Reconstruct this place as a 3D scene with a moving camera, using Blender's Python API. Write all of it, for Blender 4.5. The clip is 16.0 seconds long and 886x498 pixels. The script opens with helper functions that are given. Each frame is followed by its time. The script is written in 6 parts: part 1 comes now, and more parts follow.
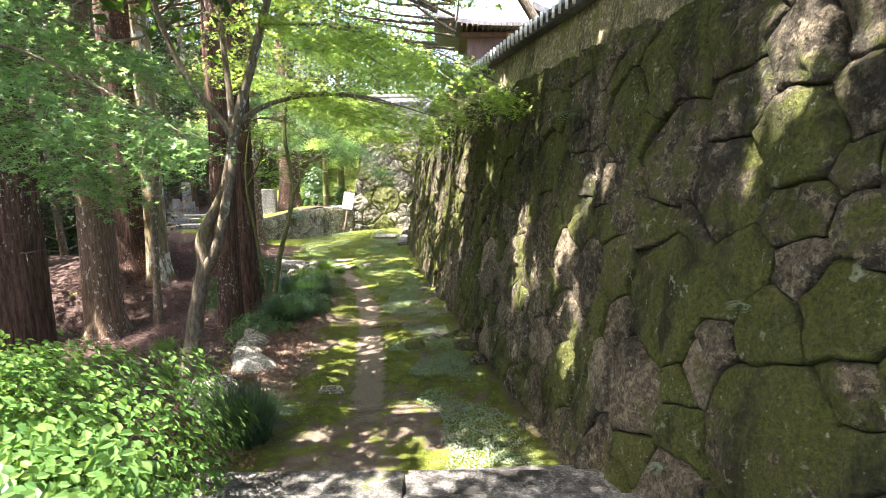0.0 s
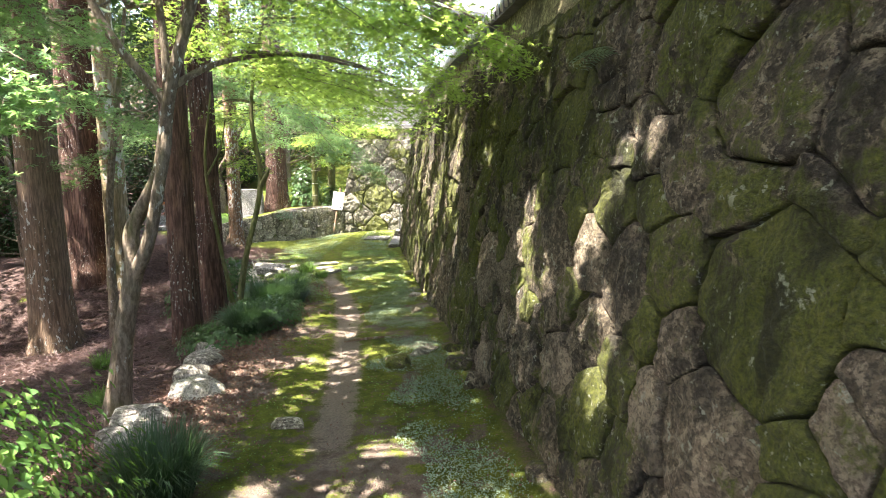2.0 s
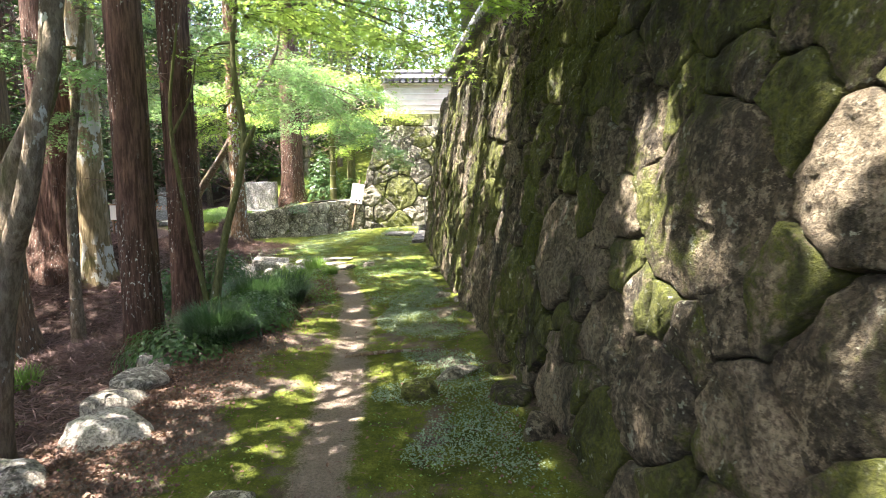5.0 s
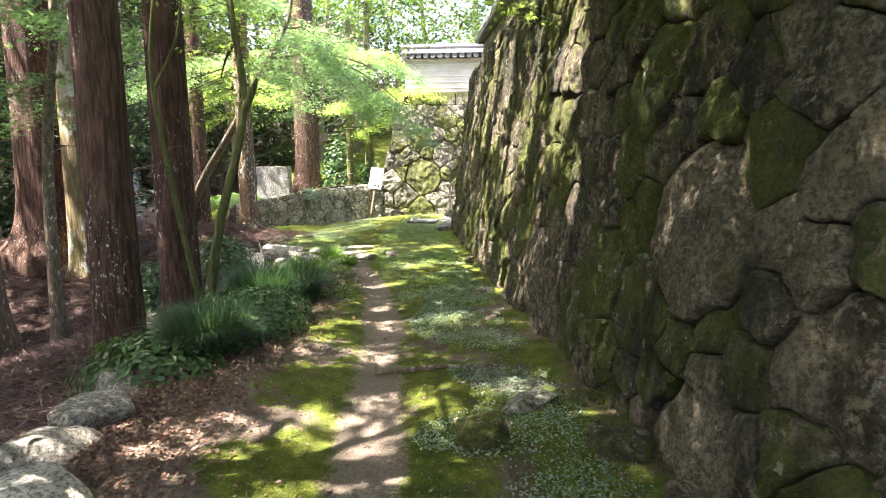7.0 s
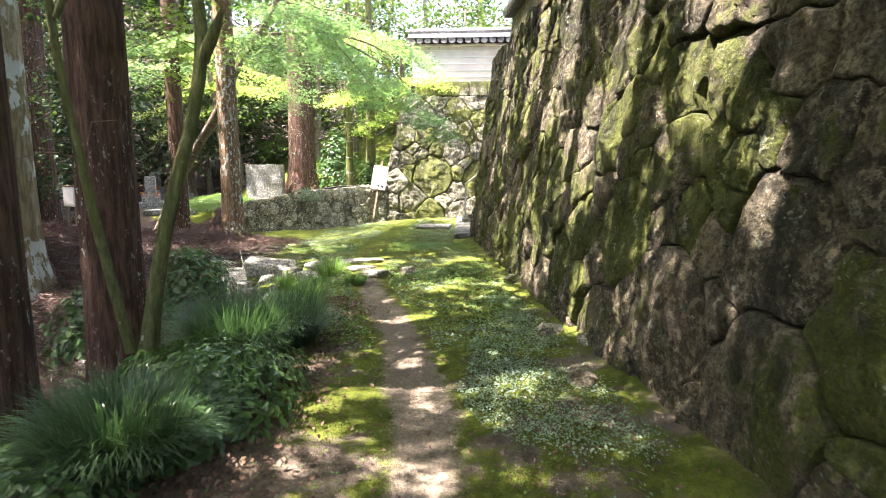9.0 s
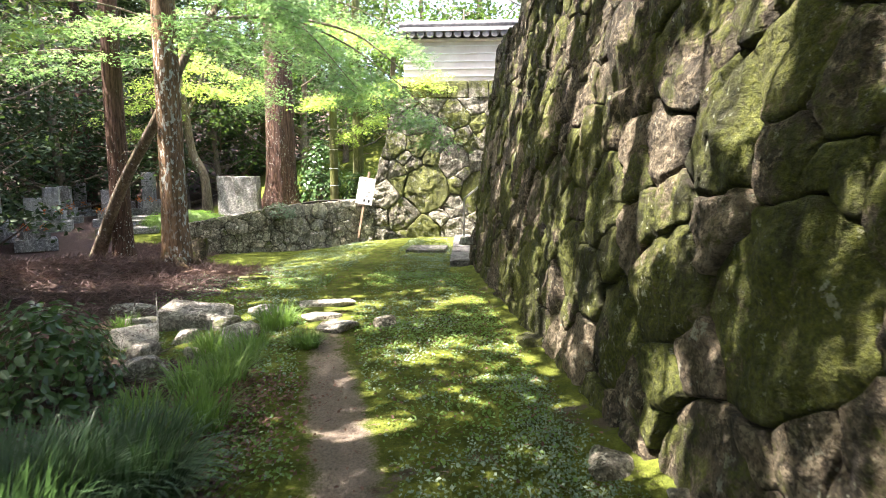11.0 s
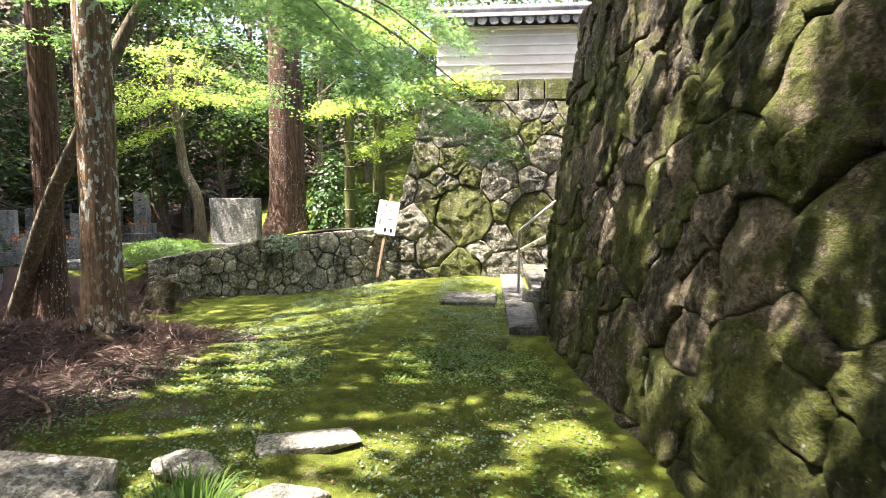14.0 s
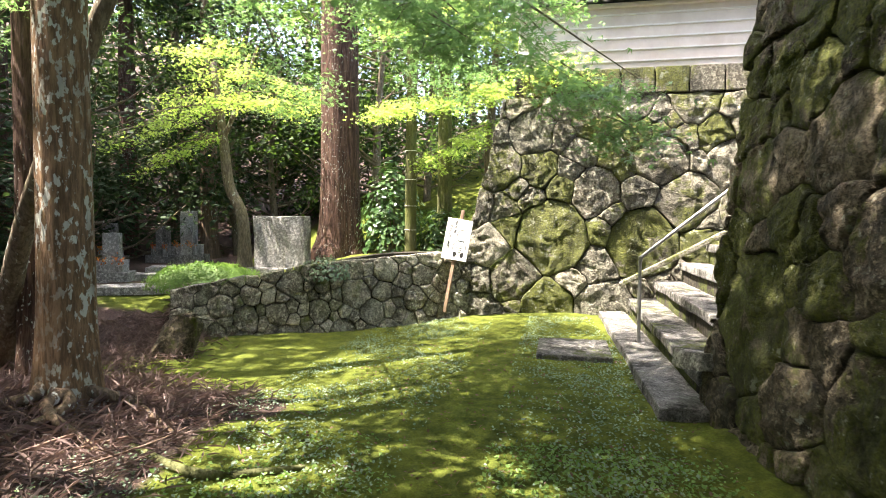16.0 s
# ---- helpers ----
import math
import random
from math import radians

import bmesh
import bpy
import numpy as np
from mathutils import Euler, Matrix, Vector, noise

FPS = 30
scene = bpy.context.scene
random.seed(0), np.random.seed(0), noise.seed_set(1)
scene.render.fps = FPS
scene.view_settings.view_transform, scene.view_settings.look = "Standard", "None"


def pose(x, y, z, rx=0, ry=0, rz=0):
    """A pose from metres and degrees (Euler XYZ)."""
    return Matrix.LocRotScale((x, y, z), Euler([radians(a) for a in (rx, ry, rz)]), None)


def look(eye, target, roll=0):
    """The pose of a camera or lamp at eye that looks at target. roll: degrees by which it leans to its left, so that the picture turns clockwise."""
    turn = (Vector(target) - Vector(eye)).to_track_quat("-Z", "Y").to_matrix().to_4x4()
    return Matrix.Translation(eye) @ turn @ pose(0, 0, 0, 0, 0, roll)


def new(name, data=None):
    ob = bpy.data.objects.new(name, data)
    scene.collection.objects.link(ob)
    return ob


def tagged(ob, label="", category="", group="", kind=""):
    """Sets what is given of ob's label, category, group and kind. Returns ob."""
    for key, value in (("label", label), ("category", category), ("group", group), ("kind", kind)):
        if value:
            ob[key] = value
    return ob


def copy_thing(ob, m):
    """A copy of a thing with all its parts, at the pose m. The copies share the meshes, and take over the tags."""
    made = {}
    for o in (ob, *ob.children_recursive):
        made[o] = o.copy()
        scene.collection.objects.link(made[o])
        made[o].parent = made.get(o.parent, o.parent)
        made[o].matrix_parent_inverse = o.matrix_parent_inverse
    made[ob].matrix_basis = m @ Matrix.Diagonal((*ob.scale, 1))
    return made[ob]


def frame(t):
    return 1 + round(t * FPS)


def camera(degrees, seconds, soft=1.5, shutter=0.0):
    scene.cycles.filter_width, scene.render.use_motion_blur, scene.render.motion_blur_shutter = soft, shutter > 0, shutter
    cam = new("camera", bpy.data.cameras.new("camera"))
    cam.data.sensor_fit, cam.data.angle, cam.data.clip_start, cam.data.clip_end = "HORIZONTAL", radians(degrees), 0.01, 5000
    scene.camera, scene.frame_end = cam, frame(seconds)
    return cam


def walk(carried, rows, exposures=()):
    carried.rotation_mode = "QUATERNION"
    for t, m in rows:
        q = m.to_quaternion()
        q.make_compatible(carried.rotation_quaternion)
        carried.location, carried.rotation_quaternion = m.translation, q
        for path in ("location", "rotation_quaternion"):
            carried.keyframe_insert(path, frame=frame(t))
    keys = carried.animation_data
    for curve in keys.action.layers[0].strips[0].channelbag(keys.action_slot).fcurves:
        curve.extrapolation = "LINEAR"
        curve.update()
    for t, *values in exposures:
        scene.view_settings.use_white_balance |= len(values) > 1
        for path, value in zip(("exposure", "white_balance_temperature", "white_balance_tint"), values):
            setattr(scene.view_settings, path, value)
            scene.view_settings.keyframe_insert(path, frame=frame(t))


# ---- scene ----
cam = camera(75.0, 16.0, soft=0.5, shutter=0.25)
METRES, EYE, TILT, LEAN, TURN = 15.2, 1.5, 0.0, 0.0, 0.0
ROWS = [
    (0.0, 0.0, 0.0, 0.0, -0.05, -8.32, 0.37),
    (0.5, 0.0048, 0.0279, -0.0077, -0.38, -8.34, 0.41),
    (1.0, 0.0067, 0.0517, -0.0073, -0.39, -8.25, 0.37),
    (1.5, 0.0079, 0.0721, -0.0142, -0.62, -8.07, 0.34),
    (2.0, 0.0081, 0.0934, -0.02, -0.15, -7.78, 0.39),
    (2.5, 0.0076, 0.1151, -0.0195, 0.22, -7.72, 0.33),
    (3.0, 0.0079, 0.1398, -0.0303, 0.34, -7.56, 0.3),
    (5.5, -0.0087, 0.2642, -0.0615, 3.13, -7.16, 0.33),
    (6.0, -0.0172, 0.286, -0.0656, 3.67, -7.5, 0.35),
    (6.5, -0.0245, 0.3088, -0.067, 3.78, -8.03, 0.3),
    (7.0, -0.0285, 0.3343, -0.0735, 3.88, -8.07, 0.33),
    (7.5, -0.036, 0.3629, -0.081, 3.89, -8.03, 0.25),
    (8.0, -0.0459, 0.3997, -0.0823, 3.52, -8.0, 0.15),
    (8.5, -0.0583, 0.4339, -0.082, 3.6, -7.9, 0.17),
    (9.0, -0.069, 0.4681, -0.0811, 3.43, -7.83, 0.08),
    (11.5, -0.0721, 0.6522, -0.0795, 3.4, -6.13, 0.17),
    (12.0, -0.0771, 0.6878, -0.0784, 3.48, -5.55, 0.1),
    (12.5, -0.0838, 0.7227, -0.0776, 3.63, -5.37, -0.02),
    (13.0, -0.0912, 0.7578, -0.0767, 4.31, -5.19, 0.0),
    (13.5, -0.1007, 0.7907, -0.0752, 4.99, -5.0, -0.04),
    (14.0, -0.109, 0.8265, -0.0749, 5.68, -4.69, -0.1),
    (14.5, -0.1199, 0.8603, -0.0767, 6.53, -4.14, -0.18),
    (15.0, -0.13, 0.8965, -0.0789, 7.28, -3.49, -0.16),
    (15.5, -0.143, 0.9339, -0.0781, 9.86, -3.0, -0.2),
    (16.0, -0.1524, 0.9659, -0.079, 11.18, -2.54, -0.24),
]
walk(cam, [(t, pose(0, 0, EYE, TILT, LEAN, TURN) @ pose(METRES * x, METRES * y, METRES * z, 90 + pitch, roll, yaw)) for t, x, y, z, yaw, pitch, roll in ROWS],
     [(0.0, 3.4, 6650, 17), (3.0, 3.5, 6650, 17), (6.0, 3.5, 6650, 17), (9.0, 3.6, 6700, 18), (11.5, 3.2, 6700, 18), (16.0, 3.0, 6900, 15)])

# ---- world, sun ----
world = bpy.data.worlds.new("sky")
scene.world = world
world.use_nodes = True
SUN_ELEV, SUN_AZ = 66.0, 250.0          # azimuth clockwise from +y
sky = world.node_tree.nodes.new("ShaderNodeTexSky")
sky.sky_type = "NISHITA"
sky.sun_disc = False
sky.dust_density = 4.0
sky.sun_elevation = radians(SUN_ELEV)
sky.sun_rotation = radians(SUN_AZ)
bg = world.node_tree.nodes["Background"]
bg.inputs["Strength"].default_value = 0.15
world.node_tree.links.new(sky.outputs[0], bg.inputs["Color"])
sun_data = bpy.data.lights.new("sun", "SUN")
sun_data.energy, sun_data.angle, sun_data.color = 5.0, radians(0.53), (1.0, 0.95, 0.86)
sun = new("sun", sun_data)
SUN_DIR = Vector((math.sin(radians(SUN_AZ)) * math.cos(radians(SUN_ELEV)), math.cos(radians(SUN_AZ)) * math.cos(radians(SUN_ELEV)), math.sin(radians(SUN_ELEV))))
sun.matrix_world = look(SUN_DIR * 60, (0, 0, 0))

# ---- materials ----


def nodes_of(name):
    m = bpy.data.materials.new(name)
    m.use_nodes = True
    nt = m.node_tree
    return m, nt, nt.nodes["Principled BSDF"]


def position(nt, scale=(1, 1, 1)):
    g = nt.nodes.new("ShaderNodeNewGeometry")
    mp = nt.nodes.new("ShaderNodeMapping")
    mp.inputs["Scale"].default_value = scale
    nt.links.new(g.outputs["Position"], mp.inputs["Vector"])
    return mp.outputs[0]


def noise_tex(nt, vec, scale, detail=4.0, rough=0.6):
    n = nt.nodes.new("ShaderNodeTexNoise")
    n.inputs["Scale"].default_value, n.inputs["Detail"].default_value, n.inputs["Roughness"].default_value = scale, detail, rough
    nt.links.new(vec, n.inputs["Vector"])
    return n.outputs[0]


def ramp(nt, fac, lo, hi):
    r = nt.nodes.new("ShaderNodeMapRange")
    r.interpolation_type = "SMOOTHSTEP"
    r.inputs["From Min"].default_value, r.inputs["From Max"].default_value = lo, hi
    nt.links.new(fac, r.inputs["Value"])
    return r.outputs[0]


def mix(nt, fac, a, b, kind="MIX"):
    x = nt.nodes.new("ShaderNodeMix")
    x.data_type, x.blend_type = "RGBA", kind
    for sock, v in ((x.inputs[0], fac), (x.inputs[6], a), (x.inputs[7], b)):
        if isinstance(v, (int, float)):
            sock.default_value = v
        elif isinstance(v, tuple):
            sock.default_value = (*v, 1)
        else:
            nt.links.new(v, sock)
    return x.outputs[2]


def arith(nt, op, a, b):
    x = nt.nodes.new("ShaderNodeMath")
    x.operation = op
    for sock, v in ((x.inputs[0], a), (x.inputs[1], b)):
        if isinstance(v, (int, float)):
            sock.default_value = v
        else:
            nt.links.new(v, sock)
    return x.outputs[0]


def bump(nt, bsdf, height, strength, distance):
    b = nt.nodes.new("ShaderNodeBump")
    b.inputs["Strength"].default_value, b.inputs["Distance"].default_value = strength, distance
    nt.links.new(height, b.inputs["Height"])
    nt.links.new(b.outputs[0], bsdf.inputs["Normal"])


def attribute(nt, name):
    a = nt.nodes.new("ShaderNodeAttribute")
    a.attribute_name = name
    return a.outputs["Fac"]


def random_of(nt):
    return nt.nodes.new("ShaderNodeObjectInfo").outputs["Random"]


def stone_mat(name, dark, light, moss=0.5, lichen=0.58, grain=14.0, tint=(0.16, 0.125, 0.085), moss_col=(0.075, 0.092, 0.02), stain=0.6, own=0.12):
    """Weathered stone: mottled grain, brown iron stain, moss in broad patches (own: how far it differs stone by stone), pale lichen spots."""
    m, nt, b = nodes_of(name)
    p = position(nt)
    big, mid, fine = noise_tex(nt, p, 1.1, 3), noise_tex(nt, p, 6.0, 5, 0.7), noise_tex(nt, p, grain * 3, 4, 0.7)
    rough = noise_tex(nt, p, 17, 6, 0.78)
    rnd = random_of(nt)
    c = mix(nt, ramp(nt, mid, 0.3, 0.7), dark, light)
    c = mix(nt, arith(nt, "MULTIPLY", rnd, 0.5), c, tint)
    c = mix(nt, arith(nt, "MULTIPLY", ramp(nt, rnd, 0.55, 0.9), 0.6), c, (light[0] * 1.6, light[1] * 1.6, light[2] * 1.6))
    c = mix(nt, ramp(nt, fine, 0.42, 0.60), c, mix(nt, 0.6, c, (0.012, 0.010, 0.008)))
    c = mix(nt, ramp(nt, rough, 0.50, 0.60), c, mix(nt, 0.7, c, (light[0] * 1.7, light[1] * 1.7, light[2] * 1.7)))
    # moss grows thicker on some stones than on others
    shuffled = arith(nt, "FRACT", arith(nt, "MULTIPLY", rnd, 7.31), 0.0)
    ms = arith(nt, "ADD", arith(nt, "MULTIPLY", big, 0.52), arith(nt, "MULTIPLY", mid, 0.5))
    ms = arith(nt, "ADD", ms, arith(nt, "MULTIPLY", rough, 0.14))
    ms = arith(nt, "ADD", ms, arith(nt, "MULTIPLY", arith(nt, "SUBTRACT", shuffled, 0.5), own))
    mossy = ramp(nt, ms, moss + 0.06, moss + 0.13)
    mc = mix(nt, ramp(nt, fine, 0.3, 0.7), (moss_col[0] * 0.4, moss_col[1] * 0.45, moss_col[2] * 0.5), (moss_col[0] * 1.7, moss_col[1] * 1.65, moss_col[2] * 1.5))
    c = mix(nt, arith(nt, "MULTIPLY", mossy, 0.88), c, mc)
    st = noise_tex(nt, position(nt, (1, 1, 0.35)), 2.6, 5, 0.7)
    c = mix(nt, arith(nt, "MULTIPLY", ramp(nt, st, 0.48, 0.64), stain), c, (0.012, 0.012, 0.009))
    li = arith(nt, "MULTIPLY", ramp(nt, noise_tex(nt, p, 9.0, 5, 0.68), lichen, lichen + 0.05), ramp(nt, noise_tex(nt, p, 1.7, 2), 0.40, 0.58))
    dots = arith(nt, "MULTIPLY", ramp(nt, noise_tex(nt, p, 26, 3, 0.6), lichen + 0.03, lichen + 0.07), ramp(nt, noise_tex(nt, p, 2.3, 2), 0.45, 0.6))
    li = arith(nt, "MAXIMUM", li, dots)
    c = mix(nt, arith(nt, "MULTIPLY", li, 0.7), c, mix(nt, rough, (0.20, 0.22, 0.15), (0.36, 0.38, 0.31)))
    nt.links.new(c, b.inputs["Base Color"])
    b.inputs["Roughness"].default_value = 0.9
    b.inputs["Specular IOR Level"].default_value = 0.22
    h = arith(nt, "ADD", arith(nt, "MULTIPLY", mid, 0.7), arith(nt, "ADD", arith(nt, "MULTIPLY", rough, 0.85), arith(nt, "MULTIPLY", fine, 0.35)))
    bump(nt, b, h, 1.0, 0.075)
    return m


def plain_mat(name, a, bcol, scale=8.0, rough=0.8, metal=0.0, bump_d=0.004, stretch=(1, 1, 1), detail=5):
    m, nt, b = nodes_of(name)
    p = position(nt, stretch)
    n1, n2 = noise_tex(nt, p, scale, detail, 0.65), noise_tex(nt, p, scale * 0.17, 3)
    c = mix(nt, ramp(nt, arith(nt, "ADD", arith(nt, "MULTIPLY", n1, 0.6), arith(nt, "MULTIPLY", n2, 0.4)), 0.32, 0.68), a, bcol)
    nt.links.new(c, b.inputs["Base Color"])
    b.inputs["Roughness"].default_value, b.inputs["Metallic"].default_value = rough, metal
    b.inputs["Specular IOR Level"].default_value = 0.3
    bump(nt, b, n1, 0.8, bump_d)
    return m


def bark_mat(name, dark, light, lichen=0.62, vertical=0.12, moss=0.75, fleck=15.0, spread=0.42):
    """Fibrous vertical bark with pale lichen blotches and some green algae."""
    m, nt, b = nodes_of(name)
    p = position(nt, (1, 1, vertical))
    q = position(nt, (1, 1, 0.55))
    f, f2 = noise_tex(nt, p, 26, 5, 0.7), noise_tex(nt, p, 7, 3)
    c = mix(nt, ramp(nt, f, 0.36, 0.66), dark, light)
    c = mix(nt, arith(nt, "MULTIPLY", f2, 0.5), c, dark)
    li = arith(nt, "MULTIPLY", ramp(nt, noise_tex(nt, q, fleck, 5, 0.6), lichen, lichen + 0.04), ramp(nt, noise_tex(nt, q, 1.3, 2), spread, spread + 0.18))
    c = mix(nt, ramp(nt, noise_tex(nt, q, 2.2, 4), moss, moss + 0.2), c, (0.09, 0.10, 0.03))
    c = mix(nt, arith(nt, "MULTIPLY", li, 0.85), c, (0.50, 0.52, 0.46))
    nt.links.new(c, b.inputs["Base Color"])
    b.inputs["Roughness"].default_value = 0.92
    b.inputs["Specular IOR Level"].default_value = 0.15
    bump(nt, b, arith(nt, "ADD", f, f2), 1.0, 0.03)
    return m


def leaf_mat(name, a, bcol, through_col, gloss=0.45, thin=0.5):
    """Leaves: colour varies leaf by leaf, part of the light passes through."""
    m, nt, b = nodes_of(name)
    g = nt.nodes.new("ShaderNodeNewGeometry")
    rnd = g.outputs["Random Per Island"]
    n = noise_tex(nt, position(nt), 1.3, 2)
    k = arith(nt, "ADD", arith(nt, "MULTIPLY", rnd, 0.6), arith(nt, "MULTIPLY", n, 0.4))
    c = mix(nt, k, a, bcol)
    nt.links.new(c, b.inputs["Base Color"])
    b.inputs["Roughness"].default_value = gloss
    b.inputs["Specular IOR Level"].default_value = 0.35
    t = nt.nodes.new("ShaderNodeBsdfTranslucent")
    tc = mix(nt, k, (through_col[0] * 0.75, through_col[1] * 0.8, through_col[2] * 0.7), through_col)
    nt.links.new(tc, t.inputs["Color"])
    ms = nt.nodes.new("ShaderNodeMixShader")
    ms.inputs[0].default_value = thin
    nt.links.new(b.outputs[0], ms.inputs[1])
    nt.links.new(t.outputs[0], ms.inputs[2])
    nt.links.new(ms.outputs[0], nt.nodes["Material Output"].inputs["Surface"])
    return m


def ground_mat():
    m, nt, b = nodes_of("ground_moss_and_soil")
    p = position(nt)
    big, mid, fine = noise_tex(nt, p, 0.9, 3), noise_tex(nt, p, 5, 5, 0.7), noise_tex(nt, p, 60, 4, 0.75)
    grit = noise_tex(nt, p, 190, 2, 0.6)
    moss = mix(nt, ramp(nt, mid, 0.3, 0.7), (0.066, 0.085, 0.014), (0.17, 0.198, 0.03))
    moss = mix(nt, ramp(nt, fine, 0.3, 0.75), mix(nt, 0.55, moss, (0.03, 0.04, 0.01)), moss)
    soil = mix(nt, ramp(nt, mid, 0.3, 0.7), (0.105, 0.082, 0.064), (0.215, 0.175, 0.14))
    soil = mix(nt, ramp(nt, grit, 0.4, 0.7), soil, mix(nt, 0.5, soil, (0.05, 0.035, 0.025)))
    dirt = mix(nt, ramp(nt, fine, 0.3, 0.7), (0.15, 0.12, 0.092), (0.25, 0.205, 0.162))
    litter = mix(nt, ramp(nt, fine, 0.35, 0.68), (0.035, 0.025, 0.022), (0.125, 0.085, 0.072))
    edge = arith(nt, "ADD", arith(nt, "MULTIPLY", mid, 0.8), arith(nt, "MULTIPLY", fine, 0.35))
    c = mix(nt, ramp(nt, arith(nt, "ADD", attribute(nt, "moss"), arith(nt, "SUBTRACT", edge, 0.57)), 0.42, 0.58), soil, moss)
    c = mix(nt, ramp(nt, arith(nt, "ADD", attribute(nt, "track"), arith(nt, "SUBTRACT", edge, 0.57)), 0.40, 0.62), c, dirt)
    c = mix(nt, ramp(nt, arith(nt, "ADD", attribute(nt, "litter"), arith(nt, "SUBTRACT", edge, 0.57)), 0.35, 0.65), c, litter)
    nt.links.new(c, b.inputs["Base Color"])
    b.inputs["Roughness"].default_value = 0.95
    b.inputs["Specular IOR Level"].default_value = 0.1
    bump(nt, b, arith(nt, "ADD", arith(nt, "MULTIPLY", mid, 1.0), arith(nt, "MULTIPLY", fine, 0.6)), 1.0, 0.05)
    return m


